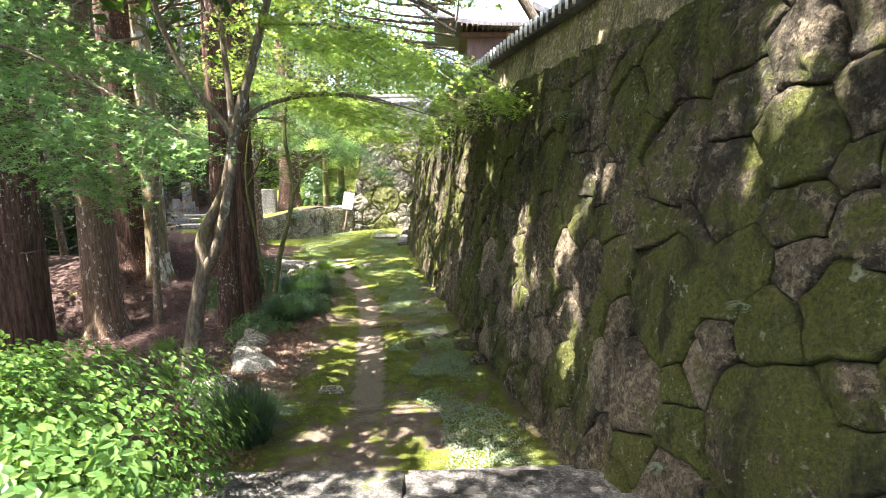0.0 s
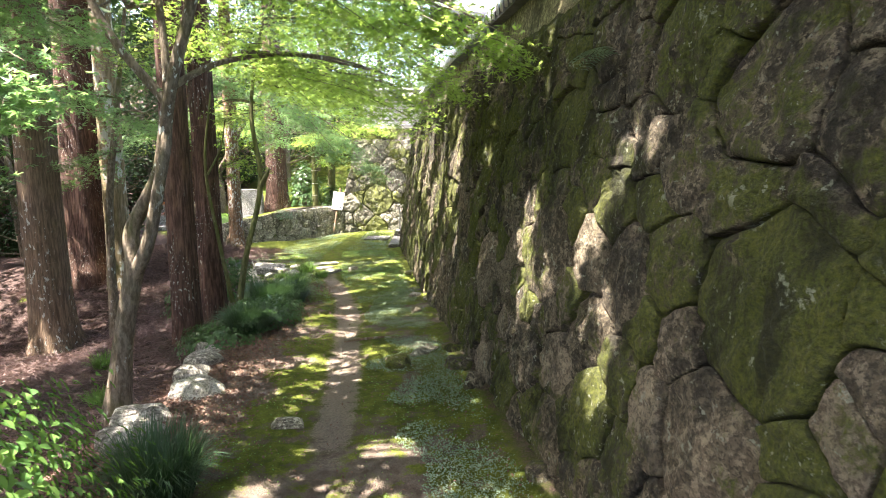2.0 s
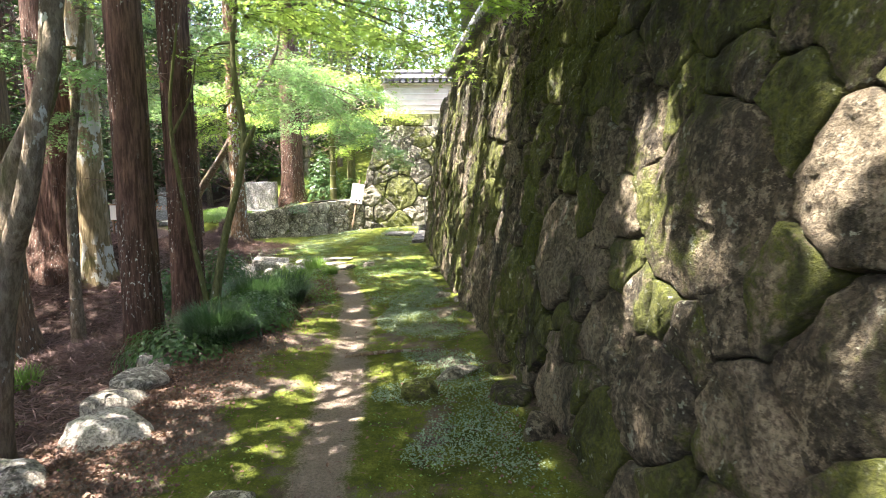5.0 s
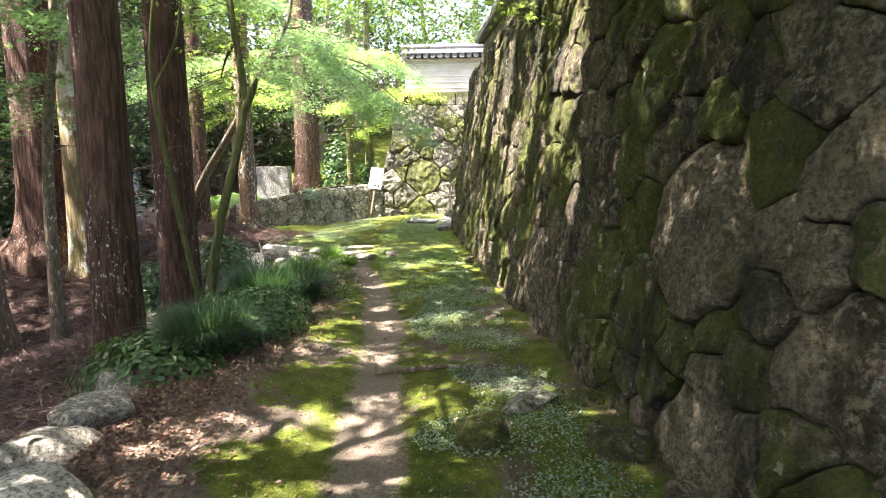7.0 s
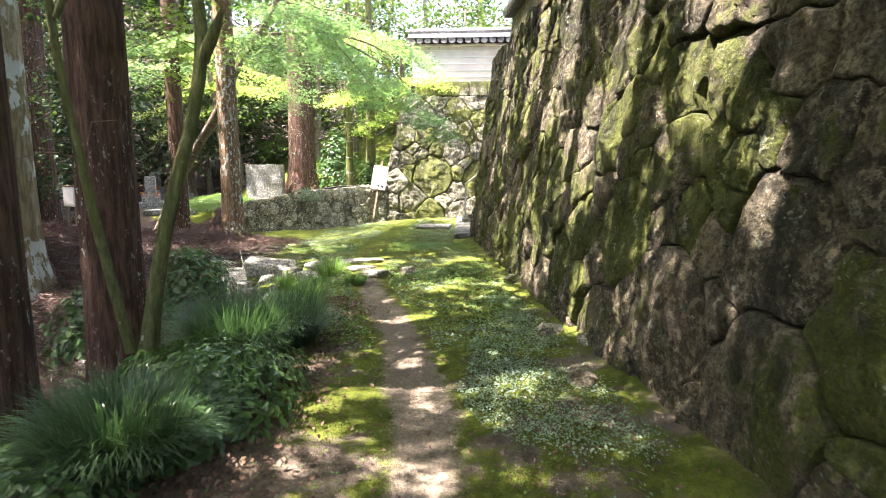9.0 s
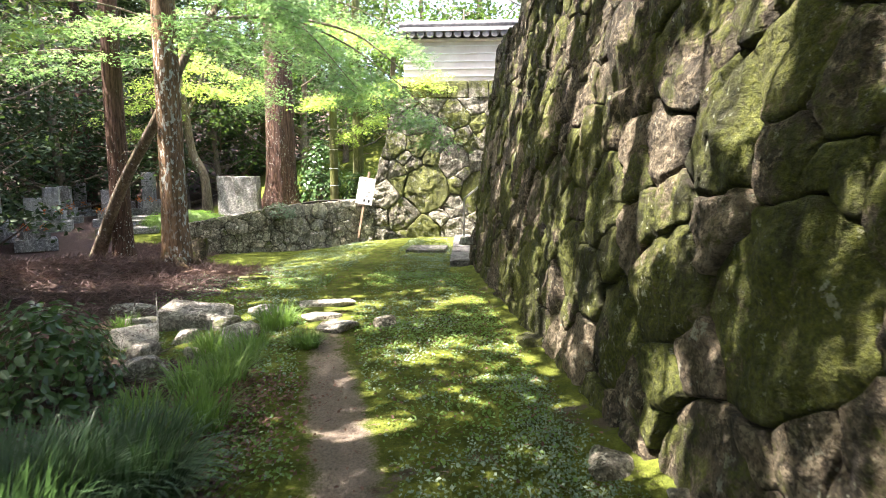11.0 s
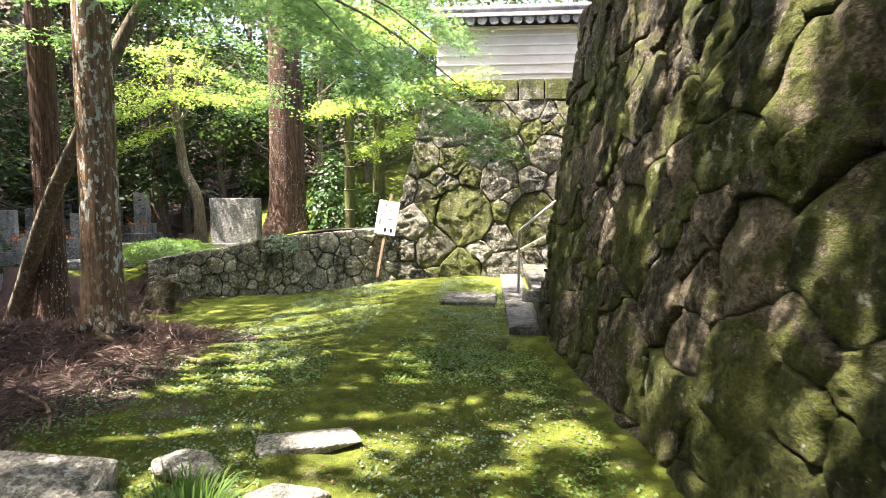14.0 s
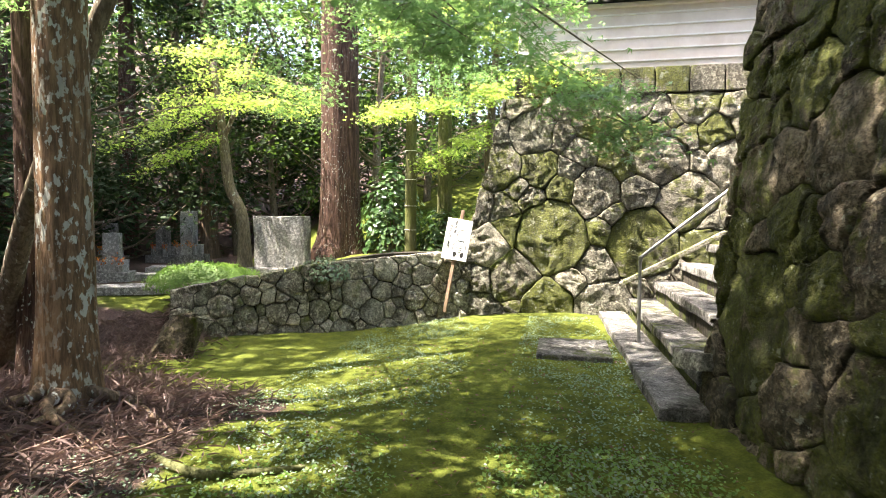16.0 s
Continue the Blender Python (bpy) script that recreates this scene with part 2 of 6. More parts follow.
M = dict(
    wall_stone=stone_mat("mossy_wall_stone", (0.034, 0.029, 0.021), (0.165, 0.138, 0.094), moss=0.475, lichen=0.61, tint=(0.12, 0.094, 0.055), stain=0.75, moss_col=(0.062, 0.074, 0.012), own=0.24),
    far_stone=stone_mat("grey_wall_stone", (0.082, 0.077, 0.058), (0.255, 0.243, 0.19), moss=0.50, lichen=0.58, moss_col=(0.085, 0.097, 0.016), own=0.25),
    low_stone=stone_mat("rubble_stone", (0.15, 0.135, 0.10), (0.44, 0.41, 0.325), moss=0.60, lichen=0.6),
    pale_rock=stone_mat("pale_edging_rock", (0.21, 0.195, 0.16), (0.42, 0.40, 0.34), moss=0.63, lichen=0.64, tint=(0.27, 0.245, 0.2), stain=0.3),
    step_stone=stone_mat("cut_step_stone", (0.085, 0.082, 0.074), (0.25, 0.242, 0.225), moss=0.56, lichen=0.62, grain=30, tint=(0.2, 0.19, 0.17), stain=0.8),
    # step stone again, darkened: dirt and moss, with the risers' shade painted in
    step_riser=stone_mat("riser_dirt_and_shade", (0.02, 0.017, 0.012), (0.07, 0.06, 0.045), moss=0.50, lichen=0.64, grain=30, tint=(0.07, 0.06, 0.045), stain=0.6),
    granite=stone_mat("granite", (0.22, 0.21, 0.20), (0.42, 0.41, 0.39), moss=0.78, lichen=0.7, grain=40, tint=(0.3, 0.29, 0.28)),
    backing=plain_mat("dark_earth_joint", (0.012, 0.010, 0.007), (0.035, 0.03, 0.02), 20, 0.95, bump_d=0.02),
    old_plaster=stone_mat("mossy_old_plaster", (0.24, 0.215, 0.12), (0.40, 0.36, 0.21), moss=0.52, lichen=0.75, grain=20, tint=(0.36, 0.31, 0.16), moss_col=(0.17, 0.18, 0.045)),
    plaster=plain_mat("pale_plaster", (0.60, 0.53, 0.47), (0.74, 0.68, 0.61), 3, 0.9, bump_d=0.003),
    plaster_line=plain_mat("white_plaster_line", (0.72, 0.69, 0.64), (0.82, 0.8, 0.76), 5, 0.9),
    tile=plain_mat("grey_clay_tile", (0.07, 0.07, 0.075), (0.2, 0.2, 0.2), 9, 0.55, bump_d=0.004),
    tile_end=plain_mat("white_tile_end", (0.62, 0.61, 0.58), (0.8, 0.79, 0.76), 12, 0.85),
    timber=plain_mat("dark_red_timber", (0.075, 0.045, 0.034), (0.16, 0.095, 0.07), 10, 0.7, stretch=(1, 1, 0.2)),
    old_wood=plain_mat("weathered_wood", (0.12, 0.075, 0.05), (0.28, 0.19, 0.13), 22, 0.85, stretch=(1, 1, 0.12), bump_d=0.006),
    board=plain_mat("white_sign_board", (0.78, 0.78, 0.77), (0.84, 0.84, 0.83), 2, 0.55, bump_d=0.0005),
    ink=plain_mat("black_ink", (0.012, 0.012, 0.012), (0.025, 0.025, 0.025), 10, 0.6, bump_d=0.0005),
    gold=plain_mat("faded_gilt", (0.45, 0.36, 0.2), (0.6, 0.5, 0.3), 10, 0.6),
    steel=plain_mat("dull_steel_pipe", (0.32, 0.31, 0.29), (0.5, 0.49, 0.47), 15, 0.42, metal=0.8, bump_d=0.001),
    cedar=bark_mat("red_cedar_bark", (0.042, 0.024, 0.018), (0.15, 0.09, 0.066), 0.60, fleck=34.0),
    cedar_pale=bark_mat("lichened_bark", (0.09, 0.065, 0.045), (0.25, 0.175, 0.115), 0.585),
    spotted=bark_mat("white_spotted_bark", (0.10, 0.064, 0.038), (0.30, 0.19, 0.11), 0.535, 0.14, 0.7, 20.0, 0.42),
    patched=bark_mat("olive_bark_with_white_patches", (0.13, 0.105, 0.055), (0.30, 0.235, 0.135), 0.50, 0.14, 0.6, 6.0, 0.44),
    maple_bark=bark_mat("smooth_maple_bark", (0.10, 0.08, 0.055), (0.25, 0.205, 0.15), 0.60, 0.35, 0.55),
    green_bark=bark_mat("green_bark", (0.07, 0.075, 0.03), (0.17, 0.17, 0.08), 0.66, 0.3, 0.45),
    twig=plain_mat("dry_twig", (0.09, 0.055, 0.04), (0.24, 0.16, 0.12), 30, 0.9),
    dead=leaf_mat("dead_leaves", (0.085, 0.045, 0.034), (0.20, 0.125, 0.085), (0.2, 0.1, 0.05), 0.7, 0.12),
    needles=leaf_mat("cedar_litter", (0.075, 0.048, 0.043), (0.24, 0.17, 0.152), (0.16, 0.1, 0.08), 0.8, 0.1),
    maple=leaf_mat("maple_leaves", (0.075, 0.145, 0.03), (0.16, 0.24, 0.05), (0.50, 0.68, 0.13), 0.42, 0.58),
    maple_cool=leaf_mat("maple_leaves_blue_green", (0.07, 0.15, 0.065), (0.16, 0.26, 0.11), (0.30, 0.50, 0.15), 0.36, 0.46),
    forest=leaf_mat("forest_leaves", (0.016, 0.036, 0.012), (0.05, 0.085, 0.02), (0.11, 0.20, 0.032), 0.7, 0.32),
    dark_forest=leaf_mat("cedar_foliage", (0.012, 0.028, 0.012), (0.038, 0.066, 0.024), (0.07, 0.12, 0.03), 0.75, 0.25),
    hedge=leaf_mat("glossy_hedge_leaves", (0.035, 0.10, 0.032), (0.12, 0.21, 0.05), (0.2, 0.36, 0.06), 0.26, 0.28),
    shrub=leaf_mat("dark_glossy_leaves", (0.022, 0.055, 0.022), (0.07, 0.13, 0.04), (0.12, 0.25, 0.04), 0.28, 0.2),
    grass=leaf_mat("dark_grass_blades", (0.02, 0.05, 0.026), (0.065, 0.115, 0.05), (0.1, 0.2, 0.06), 0.4, 0.25),
    meadow=leaf_mat("bright_grass", (0.07, 0.14, 0.035), (0.16, 0.25, 0.06), (0.22, 0.38, 0.07), 0.5, 0.35),
    clover=leaf_mat("small_grey_green_leaves", (0.105, 0.155, 0.10), (0.24, 0.305, 0.215), (0.19, 0.31, 0.14), 0.5, 0.25),
    ground=ground_mat(),
    petal=plain_mat("red_petals", (0.5, 0.03, 0.03), (0.7, 0.35, 0.05), 30, 0.6),
)

# ---- mesh helpers ----


def mesh_from(name, verts, faces, smooth=False):
    """A mesh from arrays; all faces have the same number of corners."""
    verts, faces = np.asarray(verts, dtype=np.float32), np.asarray(faces, dtype=np.int32)
    me = bpy.data.meshes.new(name)
    n, k = faces.shape
    me.vertices.add(len(verts))
    me.vertices.foreach_set("co", verts.ravel())
    me.loops.add(n * k)
    me.loops.foreach_set("vertex_index", faces.ravel())
    me.polygons.add(n)
    me.polygons.foreach_set("loop_start", np.arange(0, n * k, k, dtype=np.int32))
    me.polygons.foreach_set("loop_total", np.full(n, k, dtype=np.int32))
    me.polygons.foreach_set("use_smooth", np.full(n, smooth) if isinstance(smooth, bool) else smooth)
    me.update(calc_edges=True)
    return me


def put(name, me, material, parent=None, label=""):
    if not me.materials:
        me.materials.append(material)
    ob = new(name, me)
    if parent is not None:
        ob.parent = parent
    return tagged(ob, label)


def part(name, bm, material, parent=None, label="", smooth=False):
    me = bpy.data.meshes.new(name)
    for f in bm.faces:
        f.smooth = smooth
    bm.to_mesh(me)
    bm.free()
    return put(name, me, material, parent, label)


def thing(name, at, label, category, group="", kind=""):
    ob = new(name)
    ob.empty_display_size = 0.1
    ob.location = at
    return tagged(ob, label, category, group, kind)


def box(size, at=(0, 0, 0), bevel=0.01, rough=0.0, cuts=0, seed=0, rot=None):
    """A bevelled box, its surface uneven where rough is given."""
    bm = bmesh.new()
    bmesh.ops.create_cube(bm, size=1)
    bmesh.ops.scale(bm, vec=size, verts=bm.verts)
    if bevel:
        bmesh.ops.bevel(bm, geom=bm.edges[:], offset=bevel, segments=2, affect="EDGES", profile=0.6)
    if cuts:
        long = [e for e in bm.edges if e.calc_length() > 0.2]
        bmesh.ops.subdivide_edges(bm, edges=long, cuts=cuts, use_grid_fill=True)
    if rough:
        for v in bm.verts:
            v.co += noise.noise_vector(v.co * 3.1 + Vector((seed, seed * 1.7, 0))) * rough
    if rot is not None:
        bmesh.ops.rotate(bm, cent=(0, 0, 0), matrix=Euler([radians(a) for a in rot]).to_matrix(), verts=bm.verts)
    bmesh.ops.translate(bm, vec=at, verts=bm.verts)
    return bm


def spline(points, n):
    """Points (x, y, z, r) glided through in n steps for each stretch."""
    p = np.array(points, dtype=float)
    q = np.vstack([2 * p[0] - p[1], p, 2 * p[-1] - p[-2]])
    out = []
    for i in range(1, len(q) - 2):
        for t in np.linspace(0, 1, n, endpoint=False):
            a, b, c, d = q[i - 1:i + 3]
            out.append(0.5 * (2 * b + (c - a) * t + (2 * a - 5 * b + 4 * c - d) * t * t + (3 * b - a - 3 * c + d) * t ** 3))
    out.append(p[-1])
    return np.array(out)


def tube(points, sides=10, n=4, flute=0.0, flare=0.0, seed=0):
    """A tapered limb: vertices and quads. flute: ridges of old bark; flare: spread of the root foot."""
    s = spline(points, n)
    rng = np.random.default_rng(seed)
    ph = rng.uniform(0, 6.28, 6)
    th = np.linspace(0, 2 * np.pi, sides, endpoint=False)
    vs = []
    for i, (x, y, z, r) in enumerate(s):
        d = s[min(i + 1, len(s) - 1), :3] - s[max(i - 1, 0), :3]
        d /= np.linalg.norm(d) + 1e-9
        up = np.array((1.0, 0, 0)) if abs(d[0]) < 0.9 else np.array((0, 1.0, 0))
        e1 = np.cross(d, up)
        e1 /= np.linalg.norm(e1)
        e2 = np.cross(d, e1)
        h = z - s[0, 2]
        rr = r * (1 + flute * (0.5 * np.sin(7 * th + ph[0] + 0.3 * h) + 0.35 * np.sin(13 * th + ph[1]) + 0.3 * np.sin(4 * th + ph[2] + 0.5 * h)))
        rr = rr * (1 + flare * math.exp(-max(0.0, h - 0.3) / 0.3) * (1 + 0.55 * np.sin(5 * th + ph[3]) + 0.3 * np.sin(3 * th + ph[4])))
        vs.append(np.array((x, y, z)) + np.outer(rr * np.cos(th), e1) + np.outer(rr * np.sin(th), e2))
    v = np.vstack(vs)
    i, j = np.meshgrid(np.arange(len(s) - 1), np.arange(sides), indexing="ij")
    a, b = i * sides + j, i * sides + (j + 1) % sides
    f = np.stack([a, a + sides, b + sides, b], -1).reshape(-1, 4)
    return v, f


def join(pieces):
    vs, fs, k = [], [], 0
    for v, f in pieces:
        vs.append(v)
        fs.append(np.asarray(f) + k)
        k += len(v)
    return np.vstack(vs), np.vstack(fs)


def maple_shape():
    ang = np.radians([170, 148, 128, 110, 90, 70, 52, 32, 10])
    rad = np.array([0.62, 0.30, 0.92, 0.34, 1.05, 0.34, 0.92, 0.30, 0.62])
    v = [(0, 0.12, 0.0)] + [(r * math.cos(a), r * math.sin(a), -0.16 * r * r) for a, r in zip(ang, rad)]
    f = [(0, i + 1, i) for i in range(1, 9)]
    return np.array(v), np.array(f)


OVAL = (np.array([(0, 0, 0), (0.30, 0.4, 0.10), (0.24, 0.75, 0.05), (0, 1.0, -0.06), (-0.24, 0.75, 0.05), (-0.30, 0.4, 0.10), (0, 0.5, -0.02)]),
        np.array([(6, 0, 1), (6, 1, 2), (6, 2, 3), (6, 3, 4), (6, 4, 5), (6, 5, 0)]))
DIAMOND = (np.array([(0, 0, 0), (0.36, 0.45, 0.08), (0, 1.0, -0.05), (-0.36, 0.45, 0.08)]), np.array([(0, 1, 2), (0, 2, 3)]))
SPRIG = (np.array([(0, 0, 0), (0.16, 0.45, 0.05), (0, 1.0, -0.1), (-0.16, 0.45, 0.05), (0.55, 0.75, -0.05), (0.2, 0.62, 0.0), (-0.55, 0.75, -0.05), (-0.2, 0.62, 0)]),
         np.array([(0, 1, 2), (0, 2, 3), (0, 4, 5), (0, 7, 6)]))
MAPLE = maple_shape()


def leaves(points, normals, size, shape, seed=0, spread=0.35, vary=0.35):
    """One leaf at each point, roughly square to its normal, turned at random."""
    rng = np.random.default_rng(seed)
    t, f = shape
    n = len(points)
    nz = np.asarray(normals, dtype=float) + rng.normal(0, spread, (n, 3))
    nz /= np.linalg.norm(nz, axis=1)[:, None] + 1e-9
    r = rng.normal(0, 1, (n, 3))
    ex = np.cross(r, nz)
    ex /= np.linalg.norm(ex, axis=1)[:, None] + 1e-9
    ey = np.cross(nz, ex)
    s = size * (1 + rng.uniform(-vary, vary, n))[:, None, None]
    v = np.asarray(points)[:, None, :] + s * (t[None, :, 0:1] * ex[:, None, :] + t[None, :, 1:2] * ey[:, None, :] + t[None, :, 2:3] * nz[:, None, :])
    return v.reshape(-1, 3), (np.arange(n)[:, None, None] * len(t) + f[None]).reshape(-1, f.shape[1])


# sun patches placed along the wall's face (y, z, reach) and on the ground (x, y, reach), each let in by an opening cut
# in the crowns
WALL_SUN = ((5.5, 0.62, 0.17), (5.08, -0.05, 0.14), (5.1, 0.25, 0.10), (6.85, 0.7, 0.2), (5.72, 2.87, 0.12), (3.1, 1.96, 0.2), (2.8, 1.95, 0.14), (5.2, 1.3, 0.13), (4.9, 1.4, 0.10), (9.06, 2.87, 0.2),
            (6.65, 0.1, 0.15), (6.24, 0.1, 0.10), (10.6, 1.2, 0.3), (10.7, 0.85, 0.22), (12.5, 0.3, 0.3), (13.0, 0.4, 0.2), (14.0, 0.9, 0.18), (15.1, 1.7, 0.25), (17.2, 1.4, 0.22), (9.95, 0.2, 0.13),
            (12.0, 0.9, 0.25), (15.3, 0.9, 0.14), (17.3, 0.2, 0.12), (12.1, -0.9, 0.18), (13.6, 1.5, 0.25))
GROUND_SUN = ((-2.65, 15.2, 0.28), (-0.35, 6.1, 0.2), (-1.35, 5.4, 0.12), (0.2, 4.9, 0.22), (-3.57, 16.0, 0.22), (-2.56, 16.0, 0.25), (-1.45, 14.0, 0.12), (-1.3, 16.3, 0.2), (-3.9, 17.3, 0.3), (-5.1, 17.5, 0.16),
              (-1.6, 12.6, 0.2), (-10.6, 26.5, 0.5))


def let_sun_through(p, leaf):
    """Leaf points left once the openings in the crown are cut."""
    keep = np.ones(len(p), bool)
    s = np.array(SUN_DIR)
    spots = [((2.187 - 0.2132 * y + 0.00238 * y * y + 0.1355 * z, y, z), r) for y, z, r in WALL_SUN] + [((x, y, -1.17), r) for x, y, r in GROUND_SUN]
    for at, r in spots:
        d = p - np.array(at)
        along = d @ s
        keep &= (along < 0.3) | (np.linalg.norm(d - along[:, None] * s, axis=1) > r + leaf * 0.45)
    return p[keep]


def spray(start, end, width, count, seed, droop=0.25, thick=0.10):
    """Leaf points of one flat maple spray that fans out from start to end, thinner and lower at its rim; with its twigs."""
    rng = np.random.default_rng(seed)
    a, b = np.array(start, float), np.array(end, float)
    d = b - a
    ln = np.linalg.norm(d)
    d /= ln
    side = np.cross(d, (0, 0, 1.0))
    side /= np.linalg.norm(side)
    twigs, pts = [], []
    nb = max(5, int(ln * 5))
    per = count // (nb * 2)
    for i in range(nb):
        t = (i + rng.uniform(0, 0.8)) / nb
        for sg in (-1, 1):
            w = width * (0.35 + 0.75 * math.sin(math.pi * min(1, 0.12 + t * 0.9))) * rng.uniform(0.6, 1.1)
            q = a + d * ln * t + np.array((0, 0, -droop * t * t * ln * 0.3 + rng.normal(0, thick)))
            e = q + side * sg * w * 0.8 + d * w * rng.uniform(0.4, 0.9) + np.array((0, 0, -droop * w * rng.uniform(0.4, 1.3)))
            twigs.append([(*q, 0.006), (*((q + e) / 2 + rng.normal(0, 0.03, 3) + (0, 0, 0.05 * w)), 0.004), (*e, 0.002)])
            u = rng.uniform(0, 1, per) ** 0.75
            c = q + (e - q) * u[:, None]
            c = c + rng.normal(0, 1, (per, 3)) * np.array((0.13, 0.13, 0.045)) * (0.4 + 0.9 * u[:, None])
            pts.append(c)
    return np.vstack(pts), twigs


# ---- the lie of the land ----


def smooth(a, b, x):
    t = np.clip((x - a) / (b - a), 0, 1)
    return t * t * (3 - 2 * t)


def wall_x(y, z):
    """The leaning face of the tall wall."""
    return 2.187 - 0.2132 * y + 0.00238 * y * y + 0.1355 * z


LOW_A, LOW_B = np.array((-4.15, 24.15)), np.array((-7.95, 22.25))
LOW_D = (LOW_B - LOW_A) / np.linalg.norm(LOW_B - LOW_A)
LOW_N = np.array((LOW_D[1], -LOW_D[0]))      # towards the terrace
if LOW_N[1] < 0:
    LOW_N = -LOW_N


def height(x, y):
    x, y = np.asarray(x, float), np.asarray(y, float)
    h = np.full(np.broadcast(x, y).shape, -1.17)
    left = smooth(-2.75, -3.4, x)
    hollow = 0.32 + 0.75 * smooth(-4.2, -7.2, x)
    h = h - left * hollow * (1 - 0.6 * smooth(12.3, 14.2, y)) * (1 - smooth(14.0, 16.5, y))
    h = h + 0.62 * np.exp(-((x + 8.4) ** 2 + (y - 15.6) ** 2) / 1.8)
    h = h + 0.26 * np.exp(-((x + 6.6) ** 2 + (y - 17.6) ** 2) / 1.9)
    h = h - 0.26 * smooth(-2.4, -5.8, x) * smooth(16.8, 20.8, y)
    h = h + 0.10 * np.exp(-((x + 2.9) ** 2 + (y - 10.2) ** 2) / 1.6)
    s = (x - LOW_A[0]) * LOW_D[0] + (y - LOW_A[1]) * LOW_D[1]
    dn = (x - LOW_A[0]) * LOW_N[0] + (y - LOW_A[1]) * LOW_N[1]
    top = -0.34 - 0.56 * smooth(0.5, 3.9, s) - 0.05 * smooth(4.2, 9, s)
    behind = smooth(0.12, 0.34, dn) * smooth(-0.75, -0.35, s) * (1 - smooth(4.2, 4.5, s))
    behind = np.maximum(behind, 0.85 * smooth(0.8, 4.2, dn) * smooth(4.0, 4.6, s))
    h = h * (1 - behind) + top * behind
    h = h + 0.33 * np.clip(y - 29, 0, 30) * smooth(-14, -6, x) + 0.30 * np.clip(y - 34, 0, 40) * (1 - smooth(-14, -6, x))
    h = h + 0.35 * np.clip(-x - 17, 0, 50)
    return h


def track_distance(x, y):
    ys = np.array([3.0, 6.0, 7.6, 8.8, 10.4, 12.0, 13.2, 14.2, 15.5, 18.0])
    xs = np.array([-0.75, -0.85, -1.0, -1.17, -1.36, -1.72, -2.08, -2.38, -2.7, -3.0])
    return np.abs(x - np.interp(y, ys, xs))


def grid_axis(lo, a, b, hi, fine, coarse):
    return np.concatenate([np.arange(lo, a, coarse), np.arange(a, b, fine), np.arange(b, hi + coarse, coarse)])


def build_ground():
    gx = grid_axis(-70, -9.5, 2.2, 60, 0.09, 1.2)
    gy = grid_axis(-20, 4.0, 26.5, 110, 0.09, 1.2)
    X, Y = np.meshgrid(gx, gy)
    Z = height(X, Y)
    flat = np.stack([X.ravel(), Y.ravel()], 1)
    n1 = np.array([noise.noise((x * 1.6, y * 1.6, 0)) for x, y in flat]).reshape(X.shape)
    n2 = np.array([noise.noise((x * 5.5, y * 5.5, 4)) for x, y in flat]).reshape(X.shape)
    n3 = np.array([noise.noise((x * 0.6, y * 0.6, 9)) for x, y in flat]).reshape(X.shape)
    Z = Z + 0.03 * n1 + 0.014 * n2
    # the trodden track lies a little lower, the wall's foot a little higher
    td = track_distance(X, Y)
    Z -= 0.03 * np.exp(-(td / 0.3) ** 2) * (1 - smooth(14, 16, Y))
    wd = wall_x(Y, -1.17) - X
    Z += 0.05 * np.exp(-np.clip(wd, 0, 9) / 0.25) * (Y < 19)
    track = np.exp(-(td / 0.27) ** 2) * (1 - 0.85 * smooth(13.5, 17.0, Y)) * (0.74 + 0.35 * n3) * smooth(4.5, 6.6, Y)
    litter = smooth(-2.35, -2.8, X + 0.25 * n1 + 0.13 * np.clip(Y - 12, 0, 9)) * (1 - smooth(14.0, 14.6, Y + n1)) * (Y > 4)
    litter = np.maximum(litter, smooth(-4.35, -4.9, X + 0.4 * n1) * (1 - smooth(19.0, 20.3, Y + n1 * 0.8)) * smooth(13.6, 14.4, Y))
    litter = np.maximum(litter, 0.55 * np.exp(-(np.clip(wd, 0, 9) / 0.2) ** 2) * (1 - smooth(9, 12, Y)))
    litter = np.maximum(litter, smooth(-9.5, -12, X) * 0.8)
    litter = np.maximum(litter, smooth(-7.4, -8.2, X + 0.3 * n1) * smooth(18.5, 19.5, Y) * (1 - smooth(23.2, 24.2, Y)))
    sl = (X - LOW_A[0]) * LOW_D[0] + (Y - LOW_A[1]) * LOW_D[1]
    dl = (X - LOW_A[0]) * LOW_N[0] + (Y - LOW_A[1]) * LOW_N[1]
    litter = np.maximum(litter, 0.9 * smooth(0.1, 0.3, dl) * (1 - smooth(2.2, 3.2, dl + 0.4 * n1)) * smooth(-0.8, -0.3, sl) * (1 - smooth(4.3, 5.0, sl)))
    moss = 0.60 + 0.34 * n3 + 0.34 * n1 + 0.24 * n2 + 0.25 * smooth(10, 15, Y) + 0.3 * smooth(17, 19, Y) - 0.28 * smooth(-1.75, -2.3, X) * (1 - smooth(9, 12, Y)) - 0.04 * (1 - smooth(6, 9, Y))
    moss = moss + 0.4 * smooth(27, 29, Y)
    v = np.stack([X.ravel(), Y.ravel(), Z.ravel()], 1)
    ny, nx = X.shape
    i, j = np.meshgrid(np.arange(ny - 1), np.arange(nx - 1), indexing="ij")
    a = i * nx + j
    f = np.stack([a, a + 1, a + nx + 1, a + nx], -1).reshape(-1, 4)
    me = mesh_from("ground", v, f, True)
    for nm, val in (("track", track), ("litter", litter), ("moss", moss)):
        at = me.attributes.new(nm, "FLOAT", "POINT")
        at.data.foreach_set("value", np.clip(val, 0, 1).astype(np.float32).ravel())
